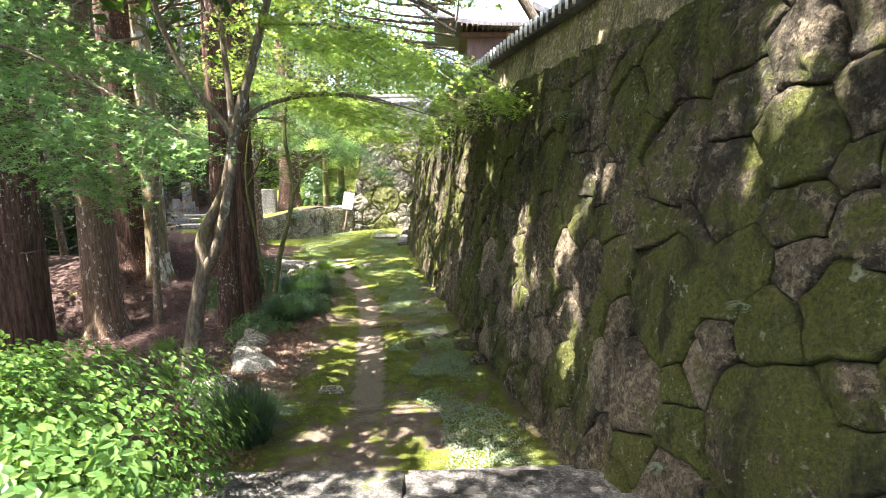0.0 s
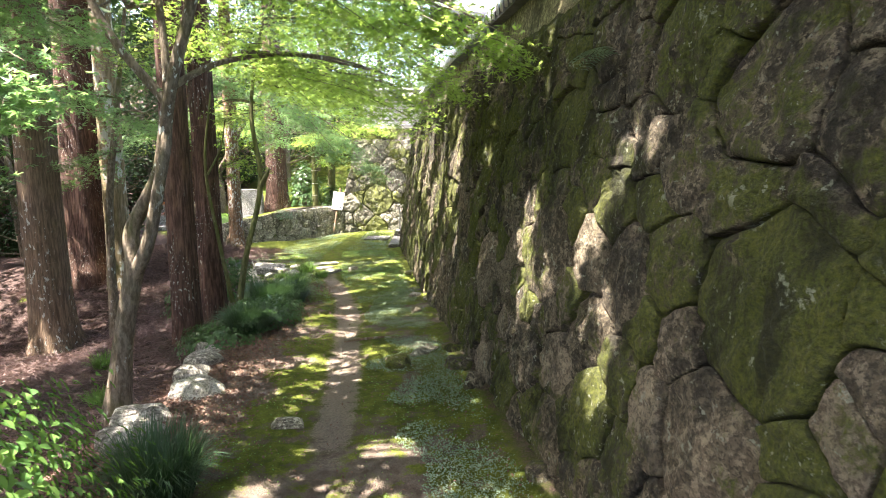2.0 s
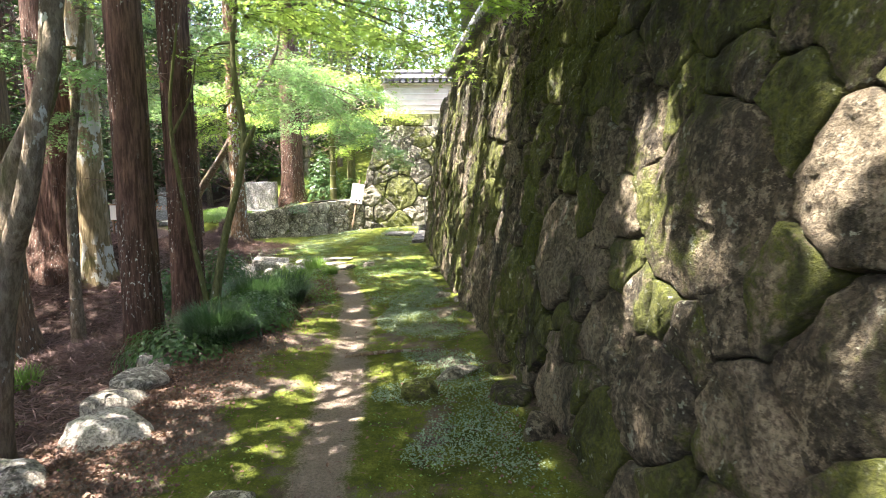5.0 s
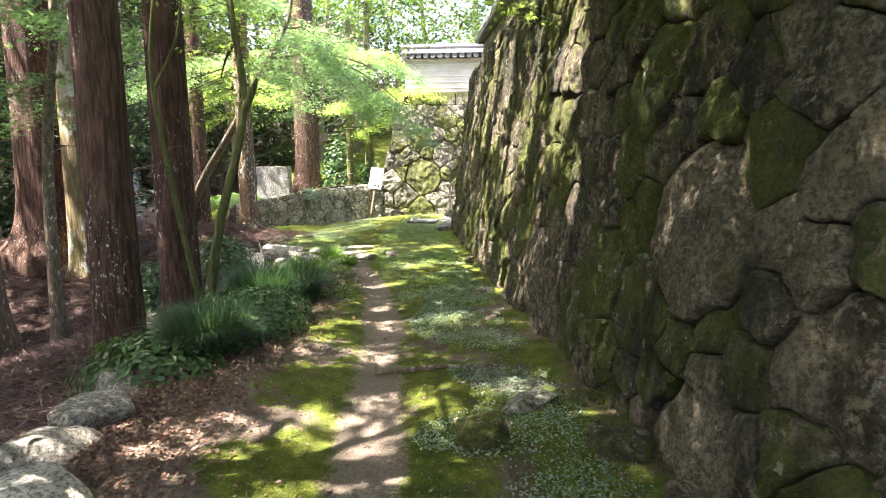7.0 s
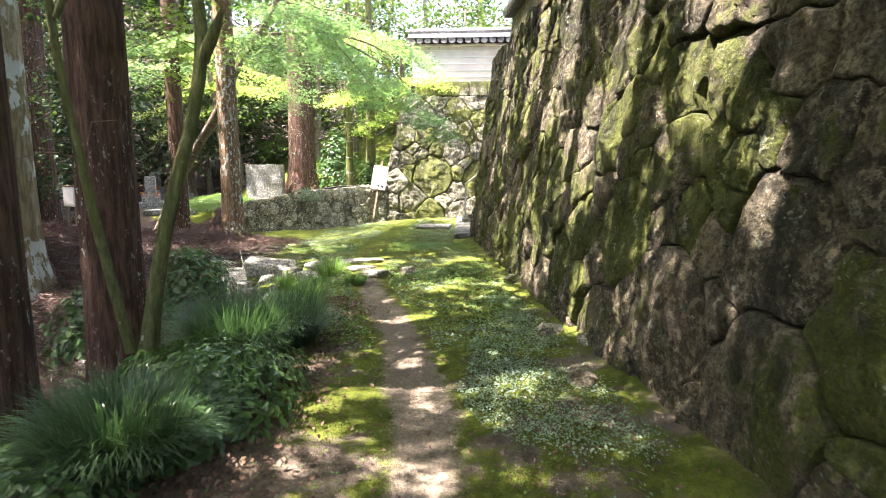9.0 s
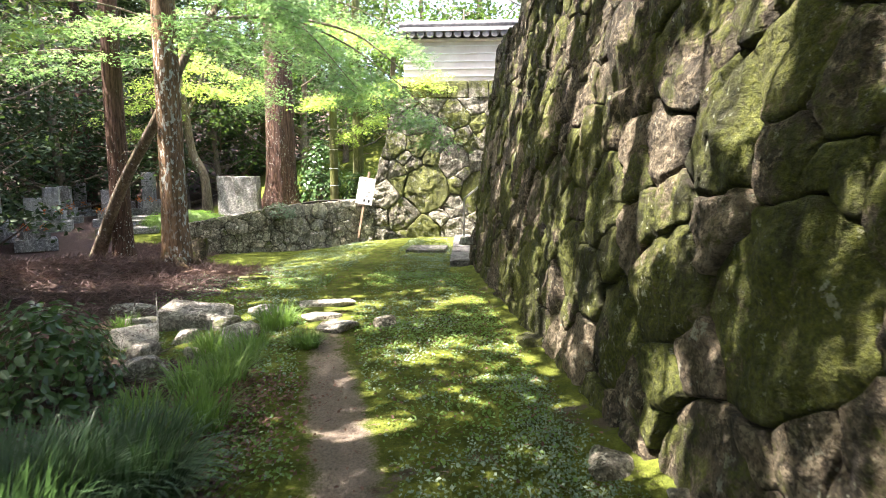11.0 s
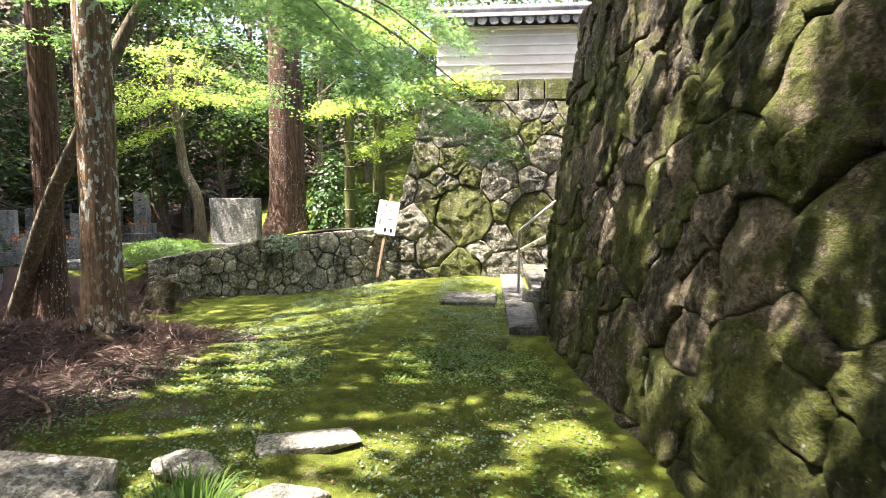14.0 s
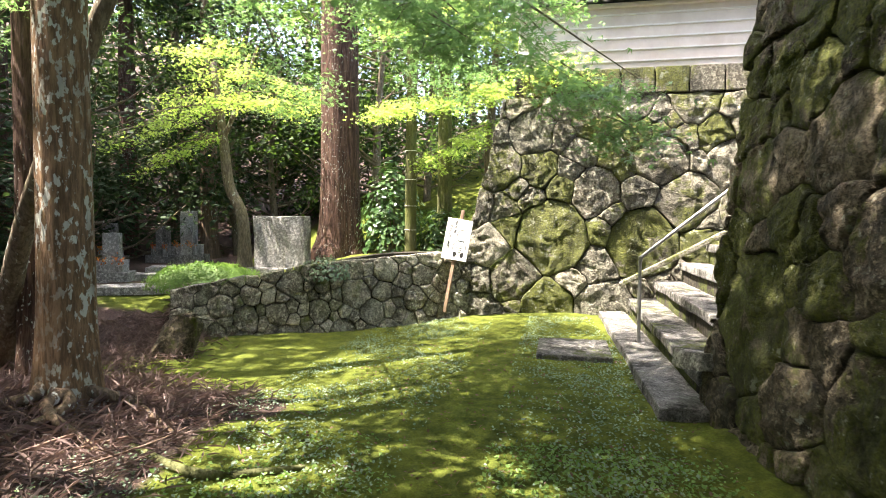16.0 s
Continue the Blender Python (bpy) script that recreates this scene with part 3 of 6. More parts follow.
    tagged(put("ground", me, M["ground"]), "mossy ground with a trodden dirt track and brown litter", "ground", kind="structure")


build_ground()


def ground_z(x, y):
    return float(height(x, y))


# ---- stone pieces ----


def cells(seeds, weights, bound, near=26):
    """The plane shared out among weighted seeds: a polygon for each."""
    seeds, weights = np.asarray(seeds, float), np.asarray(weights, float)
    out = []
    for i, s in enumerate(seeds):
        d2 = ((seeds - s) ** 2).sum(1)
        poly = [np.array(p, float) for p in bound]
        for j in np.argsort(d2)[1:near]:
            n = seeds[j] - s
            c = ((seeds[j] ** 2).sum() - (s ** 2).sum() + weights[i] - weights[j]) / 2
            res = []
            for k in range(len(poly)):
                p, q = poly[k], poly[(k + 1) % len(poly)]
                dp, dq = p @ n - c, q @ n - c
                if dp <= 0:
                    res.append(p)
                if dp * dq < 0:
                    res.append(p + (q - p) * dp / (dp - dq))
            poly = res
            if len(poly) < 3:
                break
        out.append(poly)
    return out


def outline(poly, gap, count, rng):
    """A cell drawn in by the joint's width, each corner knocked off differently, with count points round it."""
    p = np.array(poly)
    c = p.mean(0)
    r = np.linalg.norm(p - c, axis=1).mean()
    p = c + (p - c) * max(0.4, 1 - gap * rng.uniform(0.3, 1.5) / max(r, 1e-3))
    nxt, prv = np.roll(p, -1, 0), np.roll(p, 1, 0)
    cut = rng.uniform(0.01, 0.09, (len(p), 1))
    p = np.stack([p + (prv - p) * cut, p + (nxt - p) * np.roll(cut, 1, 0)], 1).reshape(-1, 2)
    nxt = np.roll(p, -1, 0)
    ln = np.linalg.norm(nxt - p, axis=1)
    ring = []
    for q, e, s in zip(p, nxt, ln):
        k = max(1, int(round(s / ln.sum() * count)))
        ring += [q + (e - q) * i / k for i in range(k)]
    return np.array(ring), c, r


RINGS = ((1.0, -0.05), (0.992, -0.014), (0.965, -0.002), (0.91, 0.004), (0.83, 0.007), (0.73, 0.009), (0.61, 0.010), (0.48, 0.010), (0.34, 0.010), (0.19, 0.010), (0.07, 0.010))


def stone_piece(poly, surface, gap, depth, proud, seed, count=16, warp=1.0):
    """One stone as vertices and triangles: surface(u, v, w) places a point w metres proud of the wall's face.
    Its face is broken along a few planes; warp bends all joints alike, so that neighbours still meet."""
    rng = np.random.default_rng(seed)
    ring, c, r = outline(poly, gap, count, rng)
    count = len(ring)
    lift = rng.uniform(-0.6, 1.0) * proud
    planes = [(rng.uniform(0.004, 0.02), rng.normal(0, 0.075, 2)) for k in range(3)] + [(0.012, rng.normal(0, 0.04, 2))]
    amp = min(1.0, r * 3.5)

    def relief(q):
        x, y = q
        face = max(-0.05, min(a + g @ (q - c) for a, g in planes)) * amp
        e = 0.014 * noise.noise((x * 2.6 + seed, y * 2.6, seed * 0.37)) + 0.034 * noise.noise((x * 6, y * 6, seed)) + 0.024 * noise.noise((x * 13, y * 13, seed)) + 0.014 * noise.noise((x * 27, y * 27, seed))
        return lift + face + e * amp

    def place(q, w):
        x, y = q
        j = 0.055 * noise.noise((x * 1.9, y * 1.9, 15)) + 0.038 * noise.noise((x * 4.5, y * 4.5, 5)) + 0.017 * noise.noise((x * 13, y * 13, 8))
        h = 0.055 * noise.noise((x * 1.9, y * 1.9, 35)) + 0.038 * noise.noise((x * 4.5, y * 4.5, 25)) + 0.017 * noise.noise((x * 13, y * 13, 28))
        return surface(x + j * warp, y + h * warp, w)

    chip = np.array([1 - 0.03 * max(0.0, noise.noise((q[0] * 9, q[1] * 9, seed * 1.3))) for q in ring])[:, None]
    v = [place(q, -depth) for q in ring]
    for k, w in RINGS:
        v += [place(q, w + relief(q)) for q in c + (ring - c) * k * (1 + (chip - 1) * k)]
    v.append(place(c, 0.010 + relief(c)))
    f = []
    n = len(RINGS) + 1
    for i in range(n - 1):
        for j in range(count):
            a, b = i * count + j, i * count + (j + 1) % count
            f += [(a, b, b + count), (a, b + count, a + count)]
    last = (n - 1) * count
    f += [(last + j, last + (j + 1) % count, last + count) for j in range(count)]
    flat = np.arange(len(f)) < 4 * count      # the sides stay sharp against the worn face
    return np.array(v), np.array(f), ~flat


def scatter(bound_u, bound_v, sizes, seed, tries=6000):
    """Seeds with room about them, the largest first; sizes(u, v, rank) gives each one's reach."""
    rng = np.random.default_rng(seed)
    pts, rad = [], []
    for k in range(tries):
        u, v = rng.uniform(*bound_u), rng.uniform(*bound_v)
        r = sizes(u, v, k / tries, rng)
        if all((u - p[0]) ** 2 + (v - p[1]) ** 2 > ((r + q) * 0.74) ** 2 for p, q in zip(pts, rad)):
            pts.append((u, v))
            rad.append(r)
    return pts, [q * q * rng.uniform(0.35, 0.95) for q in rad]


def stone_wall(parent, name, material, surface, bound, sizes, seed, gap, depth, proud, limit=300, flip=False, count=16, keep=None, warp=1.0):
    us, vs = [b[0] for b in bound], [b[1] for b in bound]
    pts, wts = scatter((min(us), max(us)), (min(vs), max(vs)), sizes, seed)
    polys = cells(pts, wts, bound)
    rest = []
    made = 0
    for k, poly in enumerate(polys):
        if len(poly) < 3:
            continue
        v, f, soft = stone_piece(poly, surface, gap, depth, proud, k + seed, count, warp)
        if flip:
            f = f[:, ::-1]
        if made < limit and (keep is None or keep(*np.mean(poly, 0))):
            put(name, mesh_from(name, v, f, soft), material, parent)
            made += 1
        else:
            rest.append((v, f, soft))
    if rest:
        tagged(put("stones_beyond", mesh_from("stones_beyond", *join([q[:2] for q in rest]), np.concatenate([q[2] for q in rest])), material, parent), kind="stuff")


# ---- the tall wall ----
WALL_END, WALL_TOP = 19.25, 2.58
tall_wall = thing("wall_tall", (0, 0, 0), "tall leaning wall of mossy rough stones beside the path", "stone wall", kind="structure")


def wall_surface(u, v, w):
    return (wall_x(u, v) - w * 0.975, u - w * 0.17, v + w * 0.13)


def strip(ys, profile):
    """A band along the wall: profile(y) gives (x, z) corners; closed at both ends."""
    bm = bmesh.new()
    rows = [[bm.verts.new((x, y, z)) for x, z in profile(y)] for y in ys]
    k = len(rows[0])
    for a, b in zip(rows, rows[1:]):
        for i in range(k):
            bm.faces.new((a[i], a[(i + 1) % k], b[(i + 1) % k], b[i]))
    bm.faces.new(rows[0][::-1])
    bm.faces.new(rows[-1])
    bmesh.ops.recalc_face_normals(bm, faces=bm.faces)
    return bm


part("earth_core", strip(np.arange(-4, WALL_END + 0.1, 0.8), lambda y: [(wall_x(y, -1.6) + 0.13, -1.6), (wall_x(y, WALL_TOP) + 0.13, WALL_TOP - 0.03), (wall_x(y, WALL_TOP) + 2.4, WALL_TOP - 0.03), (wall_x(y, -1.6) + 2.8, -1.6)]), M["backing"], tall_wall)
part("plaster_band", strip(np.arange(-4, 18.6, 0.5), lambda y: [(wall_x(y, WALL_TOP) + 0.10, WALL_TOP - 0.05), (wall_x(y, 3.0) + 0.12, 3.08), (wall_x(y, 3.0) + 0.55, 3.08), (wall_x(y, WALL_TOP) + 0.6, WALL_TOP - 0.05)]), M["old_plaster"], tall_wall, "old yellowish plaster stained green")
part("eaves_board", strip(np.arange(-4, 18.7, 0.5), lambda y: [(wall_x(y, 3.0) - 0.02, 3.085), (wall_x(y, 3.0) - 0.02, 3.13), (wall_x(y, 3.0) + 0.34, 3.34), (wall_x(y, 3.0) + 0.72, 3.13), (wall_x(y, 3.0) + 0.72, 3.085)]), M["tile"], tall_wall, "grey tile bed of the wall's cap")


def half_tile(length, r, sides=8):
    """A round ridge tile: half a tube lying along x, with a closed disc at its outer end."""
    th = np.linspace(0, math.pi, sides + 1)
    bm = bmesh.new()
    a = [bm.verts.new((0, r * math.cos(t), r * math.sin(t))) for t in th]
    b = [bm.verts.new((length, r * math.cos(t), r * math.sin(t) + length * 0.55)) for t in th]
    for i in range(sides):
        bm.faces.new((a[i], a[i + 1], b[i + 1], b[i]))
    return bm


def tile_disc(r):
    bm = bmesh.new()
    bmesh.ops.create_cone(bm, cap_ends=True, segments=14, radius1=r, radius2=r * 0.92, depth=0.03)
    bmesh.ops.rotate(bm, cent=(0, 0, 0), matrix=Euler((0, radians(-90), 0)).to_matrix(), verts=bm.verts)
    return bm


tile_me = bpy.data.meshes.new("round_tile")
half_tile(0.38, 0.062).to_mesh(tile_me)
disc_me = bpy.data.meshes.new("tile_end")
tile_disc(0.082).to_mesh(disc_me)
for k in range(92):
    y = 1.4 + k * 0.187
    x = wall_x(y, 3.0)
    o = put("round_tile", tile_me, M["tile"], tall_wall)
    o.matrix_basis = pose(x - 0.05, y, 3.15, 0, 0, -10)
    o = put("tile_end", disc_me, M["tile_end"], tall_wall, "white plastered tile end")
    o.matrix_basis = pose(x - 0.06, y, 3.165, 0, 0, -10)

# ---- first steps, down which the walk begins ----
first_steps = thing("steps_down", (0, 0, 0), "low worn granite steps leading down to the path", "steps", kind="structure")
for k in range(1, 11):
    yf, top = 4.2 - 0.6 * k, -1.02 + 0.16 * k
    for a, b in ((-2.0, -0.3), (-0.29, 2.2)):
        part("step", box((b - a - 0.01, 0.62, 0.6), ((a + b) / 2, yf + 0.31, top - 0.3), 0.015, 0.012, 3, k), M["step_stone"], first_steps)
for a, b, dz in ((-2.3, -0.085, -0.05), (-0.07, 1.42, 0.02)):
    part("kerb_slab", box((b - a, 0.40, 0.34), ((a + b) / 2, 4.33 + dz, -1.20 + dz), 0.018, 0.012, 5, 3, (0, 0, 4)), M["step_stone"], first_steps)

# ---- steps between the two walls ----
side_steps = thing("steps_up", (0, 0, 0), "mossy grey stone steps rising between the walls", "steps", kind="structure")
part("kerb_slab", box((0.40, 4.95, 0.34), (-1.40, 21.68, -1.25), 0.02, 0.012, 6, 5, (0, 0, 1.2)), M["step_stone"], side_steps)
for k in range(9):
    x0, top = -1.20 + 0.38 * k, -0.88 + 0.29 * k
    for a, b in ((19.55, 21.6), (21.61, 24.25)):
        part("step", box((0.46, b - a, 0.11), (x0 + 0.23, (a + b) / 2, top - 0.055), 0.02, 0.016, 4, k * 3 + int(a)), M["step_stone"], side_steps)
        part("riser", box((0.40, b - a - 0.02, 0.8), (x0 + 0.245, (a + b) / 2, top - 0.5), 0.02, 0.02, 4, k * 5 + int(a)), M["step_riser"], side_steps, "dirty mossy stone riser with its shade put into the colour")
part("broken_corner", box((0.42, 0.34, 0.16), (-1.12, 19.5, -0.78), 0.03, 0.05, 3, 8, (0, 12, 24)), M["pale_rock"], side_steps, "broken pale corner stone")
part("string_course", box((3.22, 0.10, 0.08), (0.085, 24.10, 0.12), 0.02, 0.01, 4, 2, (0, -28.5, 0)), M["far_stone"], side_steps, "sloping pale stone string beside the steps")

rail = thing("handrail", (-1.36, 21.75, -1.08), "plain bent steel pipe handrail standing on the steps", "handrail")
v, f = tube([(0, 0, 0, 0.021), (0, 0, 0.45, 0.021), (0, 0, 0.92, 0.021)], 10, 4)
put("post", mesh_from("post", v, f, True), M["steel"], rail)
v, f = tube([(0, 0, 0.92, 0.021), (0.02, 0, 0.99, 0.021), (0.09, 0, 1.06, 0.021), (1.2, 0, 1.97, 0.021), (2.9, 0, 3.3, 0.021)], 10, 6)
put("pipe", mesh_from("pipe", v, f, True), M["steel"], rail)

# ---- the far wall ----
far_wall = thing("wall_far", (0, 0, 0), "grey stone wall with mossy blocks and plaster top", "stone wall", kind="structure")


def far_surface(u, v, w):
    return (u, 24.32 + 0.075 * (v + 1.17) - w, v)


part("earth_core", box((9.0, 1.6, 4.0), (1.45, 25.45, 0.78), 0.02), M["backing"], far_wall)
part("plaster_band", box((7.8, 0.5, 1.02), (0.9, 24.98, 3.34), 0.012), M["plaster"], far_wall, "pale pinkish plaster")
for k in range(5):
    part("plaster_line", box((7.81, 0.03, 0.028), (0.9, 24.722, 2.98 + 0.19 * k), 0.006), M["plaster_line"], far_wall, "white raised line")
part("eaves_board", box((8.1, 0.66, 0.07), (0.9, 24.98, 3.885), 0.02), M["plaster"], far_wall)
part("tile_bed", box((8.1, 0.5, 0.3), (0.9, 25.0, 4.1), 0.1), M["tile"], far_wall)
part("pan_tile", box((8.1, 0.56, 0.03), (0.9, 24.74, 4.055), 0.008, rot=None), M["tile"], far_wall)
ridge_v, ridge_f = tube([(-3.15, 25.0, 4.33, 0.10), (0.9, 25.0, 4.35, 0.10), (4.9, 25.0, 4.33, 0.10)], 10, 6)
put("ridge_tile", mesh_from("ridge_tile", ridge_v, ridge_f, True), M["tile"], far_wall)
dark_disc = disc_me.copy()
dark_disc.materials.clear()
for k in range(34):
    o = put("round_tile", tile_me, M["tile"], far_wall)
    o.matrix_basis = pose(-3.0 + k * 0.235, 24.5, 3.97, 0, 0, 90) @ Matrix.Diagonal((1.25, 1.25, 1, 1))
    o = put("tile_end", dark_disc, M["tile"], far_wall)
    o.matrix_basis = pose(-3.0 + k * 0.235, 24.49, 3.985, 0, 0, 90) @ Matrix.Diagonal((1, 1.2, 1.2, 1))

# ---- low rubble wall ----
low_wall = thing("wall_low", (0, 0, 0), "low dry wall of rounded mossy rubble stones", "stone wall", kind="structure")


def low_top(s):
    return -0.14 - 0.56 * float(smooth(0.6, 4.2, s))


def low_surface(u, v, w):
    x, y = LOW_A + LOW_D * u - LOW_N * (w - 0.05 * (v + 1.3))
    return (x, y, v)


LOW_LEN = float(np.linalg.norm(LOW_B - LOW_A))
bm = bmesh.new()
rows = []
for s in np.linspace(0, LOW_LEN, 9):
    c = [low_surface(s, -1.7, -0.10), low_surface(s, low_top(s) - 0.05, -0.10), low_surface(s, low_top(s) - 0.05, -0.45), low_surface(s, -1.7, -0.45)]
    rows.append([bm.verts.new(p) for p in c])
for a, b in zip(rows, rows[1:]):
    for i in range(4):
        bm.faces.new((a[i], a[(i + 1) % 4], b[(i + 1) % 4], b[i]))
bm.faces.new(rows[0][::-1]), bm.faces.new(rows[-1])
bmesh.ops.recalc_face_normals(bm, faces=bm.faces)
part("earth_core", bm, M["backing"], low_wall)

# ---- temple roofs above the wall ----


def temple(name, at, w, d, h, label, tiled):
    """A hall with a hipped, upswept roof, rafters under the eaves and a plaque."""
    t = thing(name, at, label, "temple building")
    part("body", box((w * 0.62, d * 0.62, h), (0, 0, h / 2), 0.03), M["timber"], t)
    part("frieze_beam", box((w * 0.7, d * 0.7, 0.22), (0, 0, h + 0.02), 0.03), M["timber"], t)
    bm = bmesh.new()
    n = 12
    rings = []
    for lev, (s, z) in enumerate(((1.0, 0.16), (1.0, 0.34), (0.72, 0.75), (0.45, 1.5), (0.18, 2.5))):
        ring = []
        for sx, sy, ex, ey in ((-1, -1, 1, 0), (1, -1, 0, 1), (1, 1, -1, 0), (-1, 1, 0, -1)):
            for k in range(n):
                q = k / n
                x, y = sx + 2 * ex * q, sy + 2 * ey * q
                up = 0.45 * abs(2 * q - 1) ** 3 if lev < 3 else 0
                ring.append(bm.verts.new((x * s * w / 2, y * s * d / 2, h + z + up)))
        rings.append(ring)
    for a, b in zip(rings, rings[1:]):
        for i in range(4 * n):
            bm.faces.new((a[i], a[(i + 1) % (4 * n)], b[(i + 1) % (4 * n)], b[i]))
    bm.faces.new(rings[-1])
    bm.faces.new(rings[0][::-1])
    part("roof", bm, M["tile"], t, "weathered upswept roof")
    raf = bpy.data.meshes.new("rafter")
    box((0.07, w * 0.2, 0.09), (0, 0, 0), 0.008).to_mesh(raf)
    for k in range(int(w / 0.28)):
        o = put("rafter", raf, M["timber"], t)
        o.matrix_basis = pose(-w * 0.44 + k * 0.26, -d * 0.40, h + 0.20)
    tip = bpy.data.meshes.new("rafter_tip")
    box((0.075, 0.02, 0.095), (0, 0, 0), 0.004).to_mesh(tip)
    for k in range(int(w / 0.28)):
        o = put("rafter_tip", tip, M["tile_end"], t, "white painted rafter end")
        o.matrix_basis = pose(-w * 0.44 + k * 0.26, -d * 0.505, h + 0.20)
    plaque = part("plaque", box((1.2, 0.08, 0.55), (-0.2, -d * 0.36, h - 0.12), 0.02), M["old_wood"], t, "wooden name plaque")
    for k in range(3):
        part("gilt_mark", box((0.2, 0.02, 0.3), (-0.6 + 0.4 * k, -d * 0.36 - 0.05, h - 0.12), 0.01), M["gold"], plaque)
    return t


terrace = part("terrace_upper", box((18, 56, 3.9), (12.5, 17, 0.45), 0.02), M["backing"])
tagged(terrace, "raised earth terrace behind the stone walls", "terrace", kind="structure")
temple("temple_hall", (3.9, 31.5, 2.4), 8.5, 7.0, 5.3, "dark timber temple hall with a white sky behind its upswept roof", False)
temple("temple_gate", (5.2, 19.5, 2.4), 5.2, 4.4, 2.9, "small tiled temple roof rising behind the wall's cap", True)

# ---- sign, tablet, manhole ----
sign = thing("welcome_sign", (-4.13, 24.0, -1.17), "white welcome board on a leaning wooden stake against the rubble wall", "sign")
lean = pose(0, 0, 0, -6, 9, -6)
bm = box((0.055, 0.05, 1.72), (0, 0.0, 0.86), 0.008, 0.012, 4, 4)
bmesh.ops.transform(bm, matrix=lean, verts=bm.verts)
part("stake", bm, M["old_wood"], sign)
bm = box((0.43, 0.022, 0.68), (0.0, -0.045, 1.22), 0.004)
bmesh.ops.transform(bm, matrix=lean, verts=bm.verts)
board = part("board", bm, M["board"], sign)


def writing(name, body, size, at, parent, material):
    """Letters from top to bottom, as a flat mesh proud of the board."""
    cu = bpy.data.curves.new(name, "FONT")
    cu.body, cu.size, cu.extrude, cu.align_x = "\n".join(body), size, 0.0015, "CENTER"
    cu.space_line = 0.82
    cu.resolution_u = 3
    tmp = new(name, cu)
    dg = bpy.context.evaluated_depsgraph_get()
    dg.update()
    me = bpy.data.meshes.new_from_object(tmp.evaluated_get(dg))
    bpy.data.objects.remove(tmp)
    ob = put(name, me, material, parent)
    ob.matrix_basis = lean @ pose(*at, 90, 0, 0)
    return ob


writing("writing", "ようこそ", 0.070, (-0.055, -0.0585, 1.485), board, M["ink"])
writing("writing", "いらっしゃいませ", 0.070, (-0.135, -0.0585, 1.465), board, M["ink"])


def ring_mesh(rx, rz, w, at, n=28, fill=False):
    bm = bmesh.new()
    th = np.linspace(0, 2 * math.pi, n, endpoint=False)
    o = [bm.verts.new((at[0] + rx * math.cos(t), at[1], at[2] + rz * math.sin(t))) for t in th]
    if fill:
        bm.faces.new(o)
    else:
        i = [bm.verts.new((at[0] + (rx - w) * math.cos(t), at[1], at[2] + (rz - w) * math.sin(t))) for t in th]
        for k in range(n):
            bm.faces.new((o[k], o[(k + 1) % n], i[(k + 1) % n], i[k]))
    bmesh.ops.transform(bm, matrix=lean, verts=bm.verts)
    return bm


part("drawing", ring_mesh(0.088, 0.10, 0.009, (0.075, -0.0585, 1.29)), M["ink"], board, "plain black outline drawing")
part("drawing", ring_mesh(0.115, 0.12, 0.009, (0.06, -0.0588, 1.09)), M["ink"], board)
part("drawing", ring_mesh(0.03, 0.045, 0.02, (0.0, -0.0585, 0.975), fill=True), M["ink"], board)
part("drawing", ring_mesh(0.03, 0.045, 0.02, (0.125, -0.0585, 0.975), fill=True), M["ink"], board)
for k in range(4):
    bm = box((0.11, 0.003, 0.008), (0.06, -0.058, 1.02 + 0.035 * k), 0)
    bmesh.ops.transform(bm, matrix=lean, verts=bm.verts)
    part("drawing", bm, M["ink"], board)

tablet = thing("stone_tablet", (-8.22, 26.4, -0.90), "upright grey granite tablet with worn carved writing", "stone tablet")
tz = ground_z(-8.22, 26.4)
tablet.location.z = tz - 0.05
part("slab", box((1.30, 0.26, 0.44 - tz + 0.05), (0, 0, (0.44 - tz + 0.05) / 2), 0.02, 0.02, 8, 2, (0, 0, -8)), M["granite"], tablet)
rngt = random.Random(4)
for c in range(2):
    for k in range(9):
        part("carving", box((0.035 + 0.02 * rngt.random(), 0.006, 0.045), (0.22 - 0.2 * c + 0.02 * rngt.random(), -0.134 + 0.03 * (c - 0.8), 1.08 - c * 0.1 - k * 0.085), 0, rot=None), M["tile"], tablet)
part("foot_slab", box((1.5, 0.5, 0.14), (0, 0, 0.02), 0.03, 0.02, 3, 5), M["granite"], tablet)

cover = part("drain_cover", box((0.80, 0.95, 0.10), (0, 0, 0), 0.015, 0.012, 4, 7), M["step_stone"])
cover.location = (-2.12, 21.4, -1.155)
tagged(cover, "flat square stone drain cover set in the moss", "drain cover")

notice = thing("notice_board", (-8.75, 17.6, ground_z(-8.75, 17.6)), "small white notice board on two wooden legs in the litter", "sign")
notice.rotation_euler = (0, 0, radians(-30))
part("panel", box((0.40, 0.03, 0.36), (0, 0, 0.88), 0.006), M["board"], notice)
part("cap", box((0.46, 0.07, 0.035), (0, 0, 1.08), 0.008), M["old_wood"], notice, "small wooden cap rail")
for sx in (-0.16, 0.16):
    part("leg", box((0.05, 0.04, 1.1), (sx, 0.036, 0.5), 0.006), M["old_wood"], notice)

# ---- graves in the distance ----


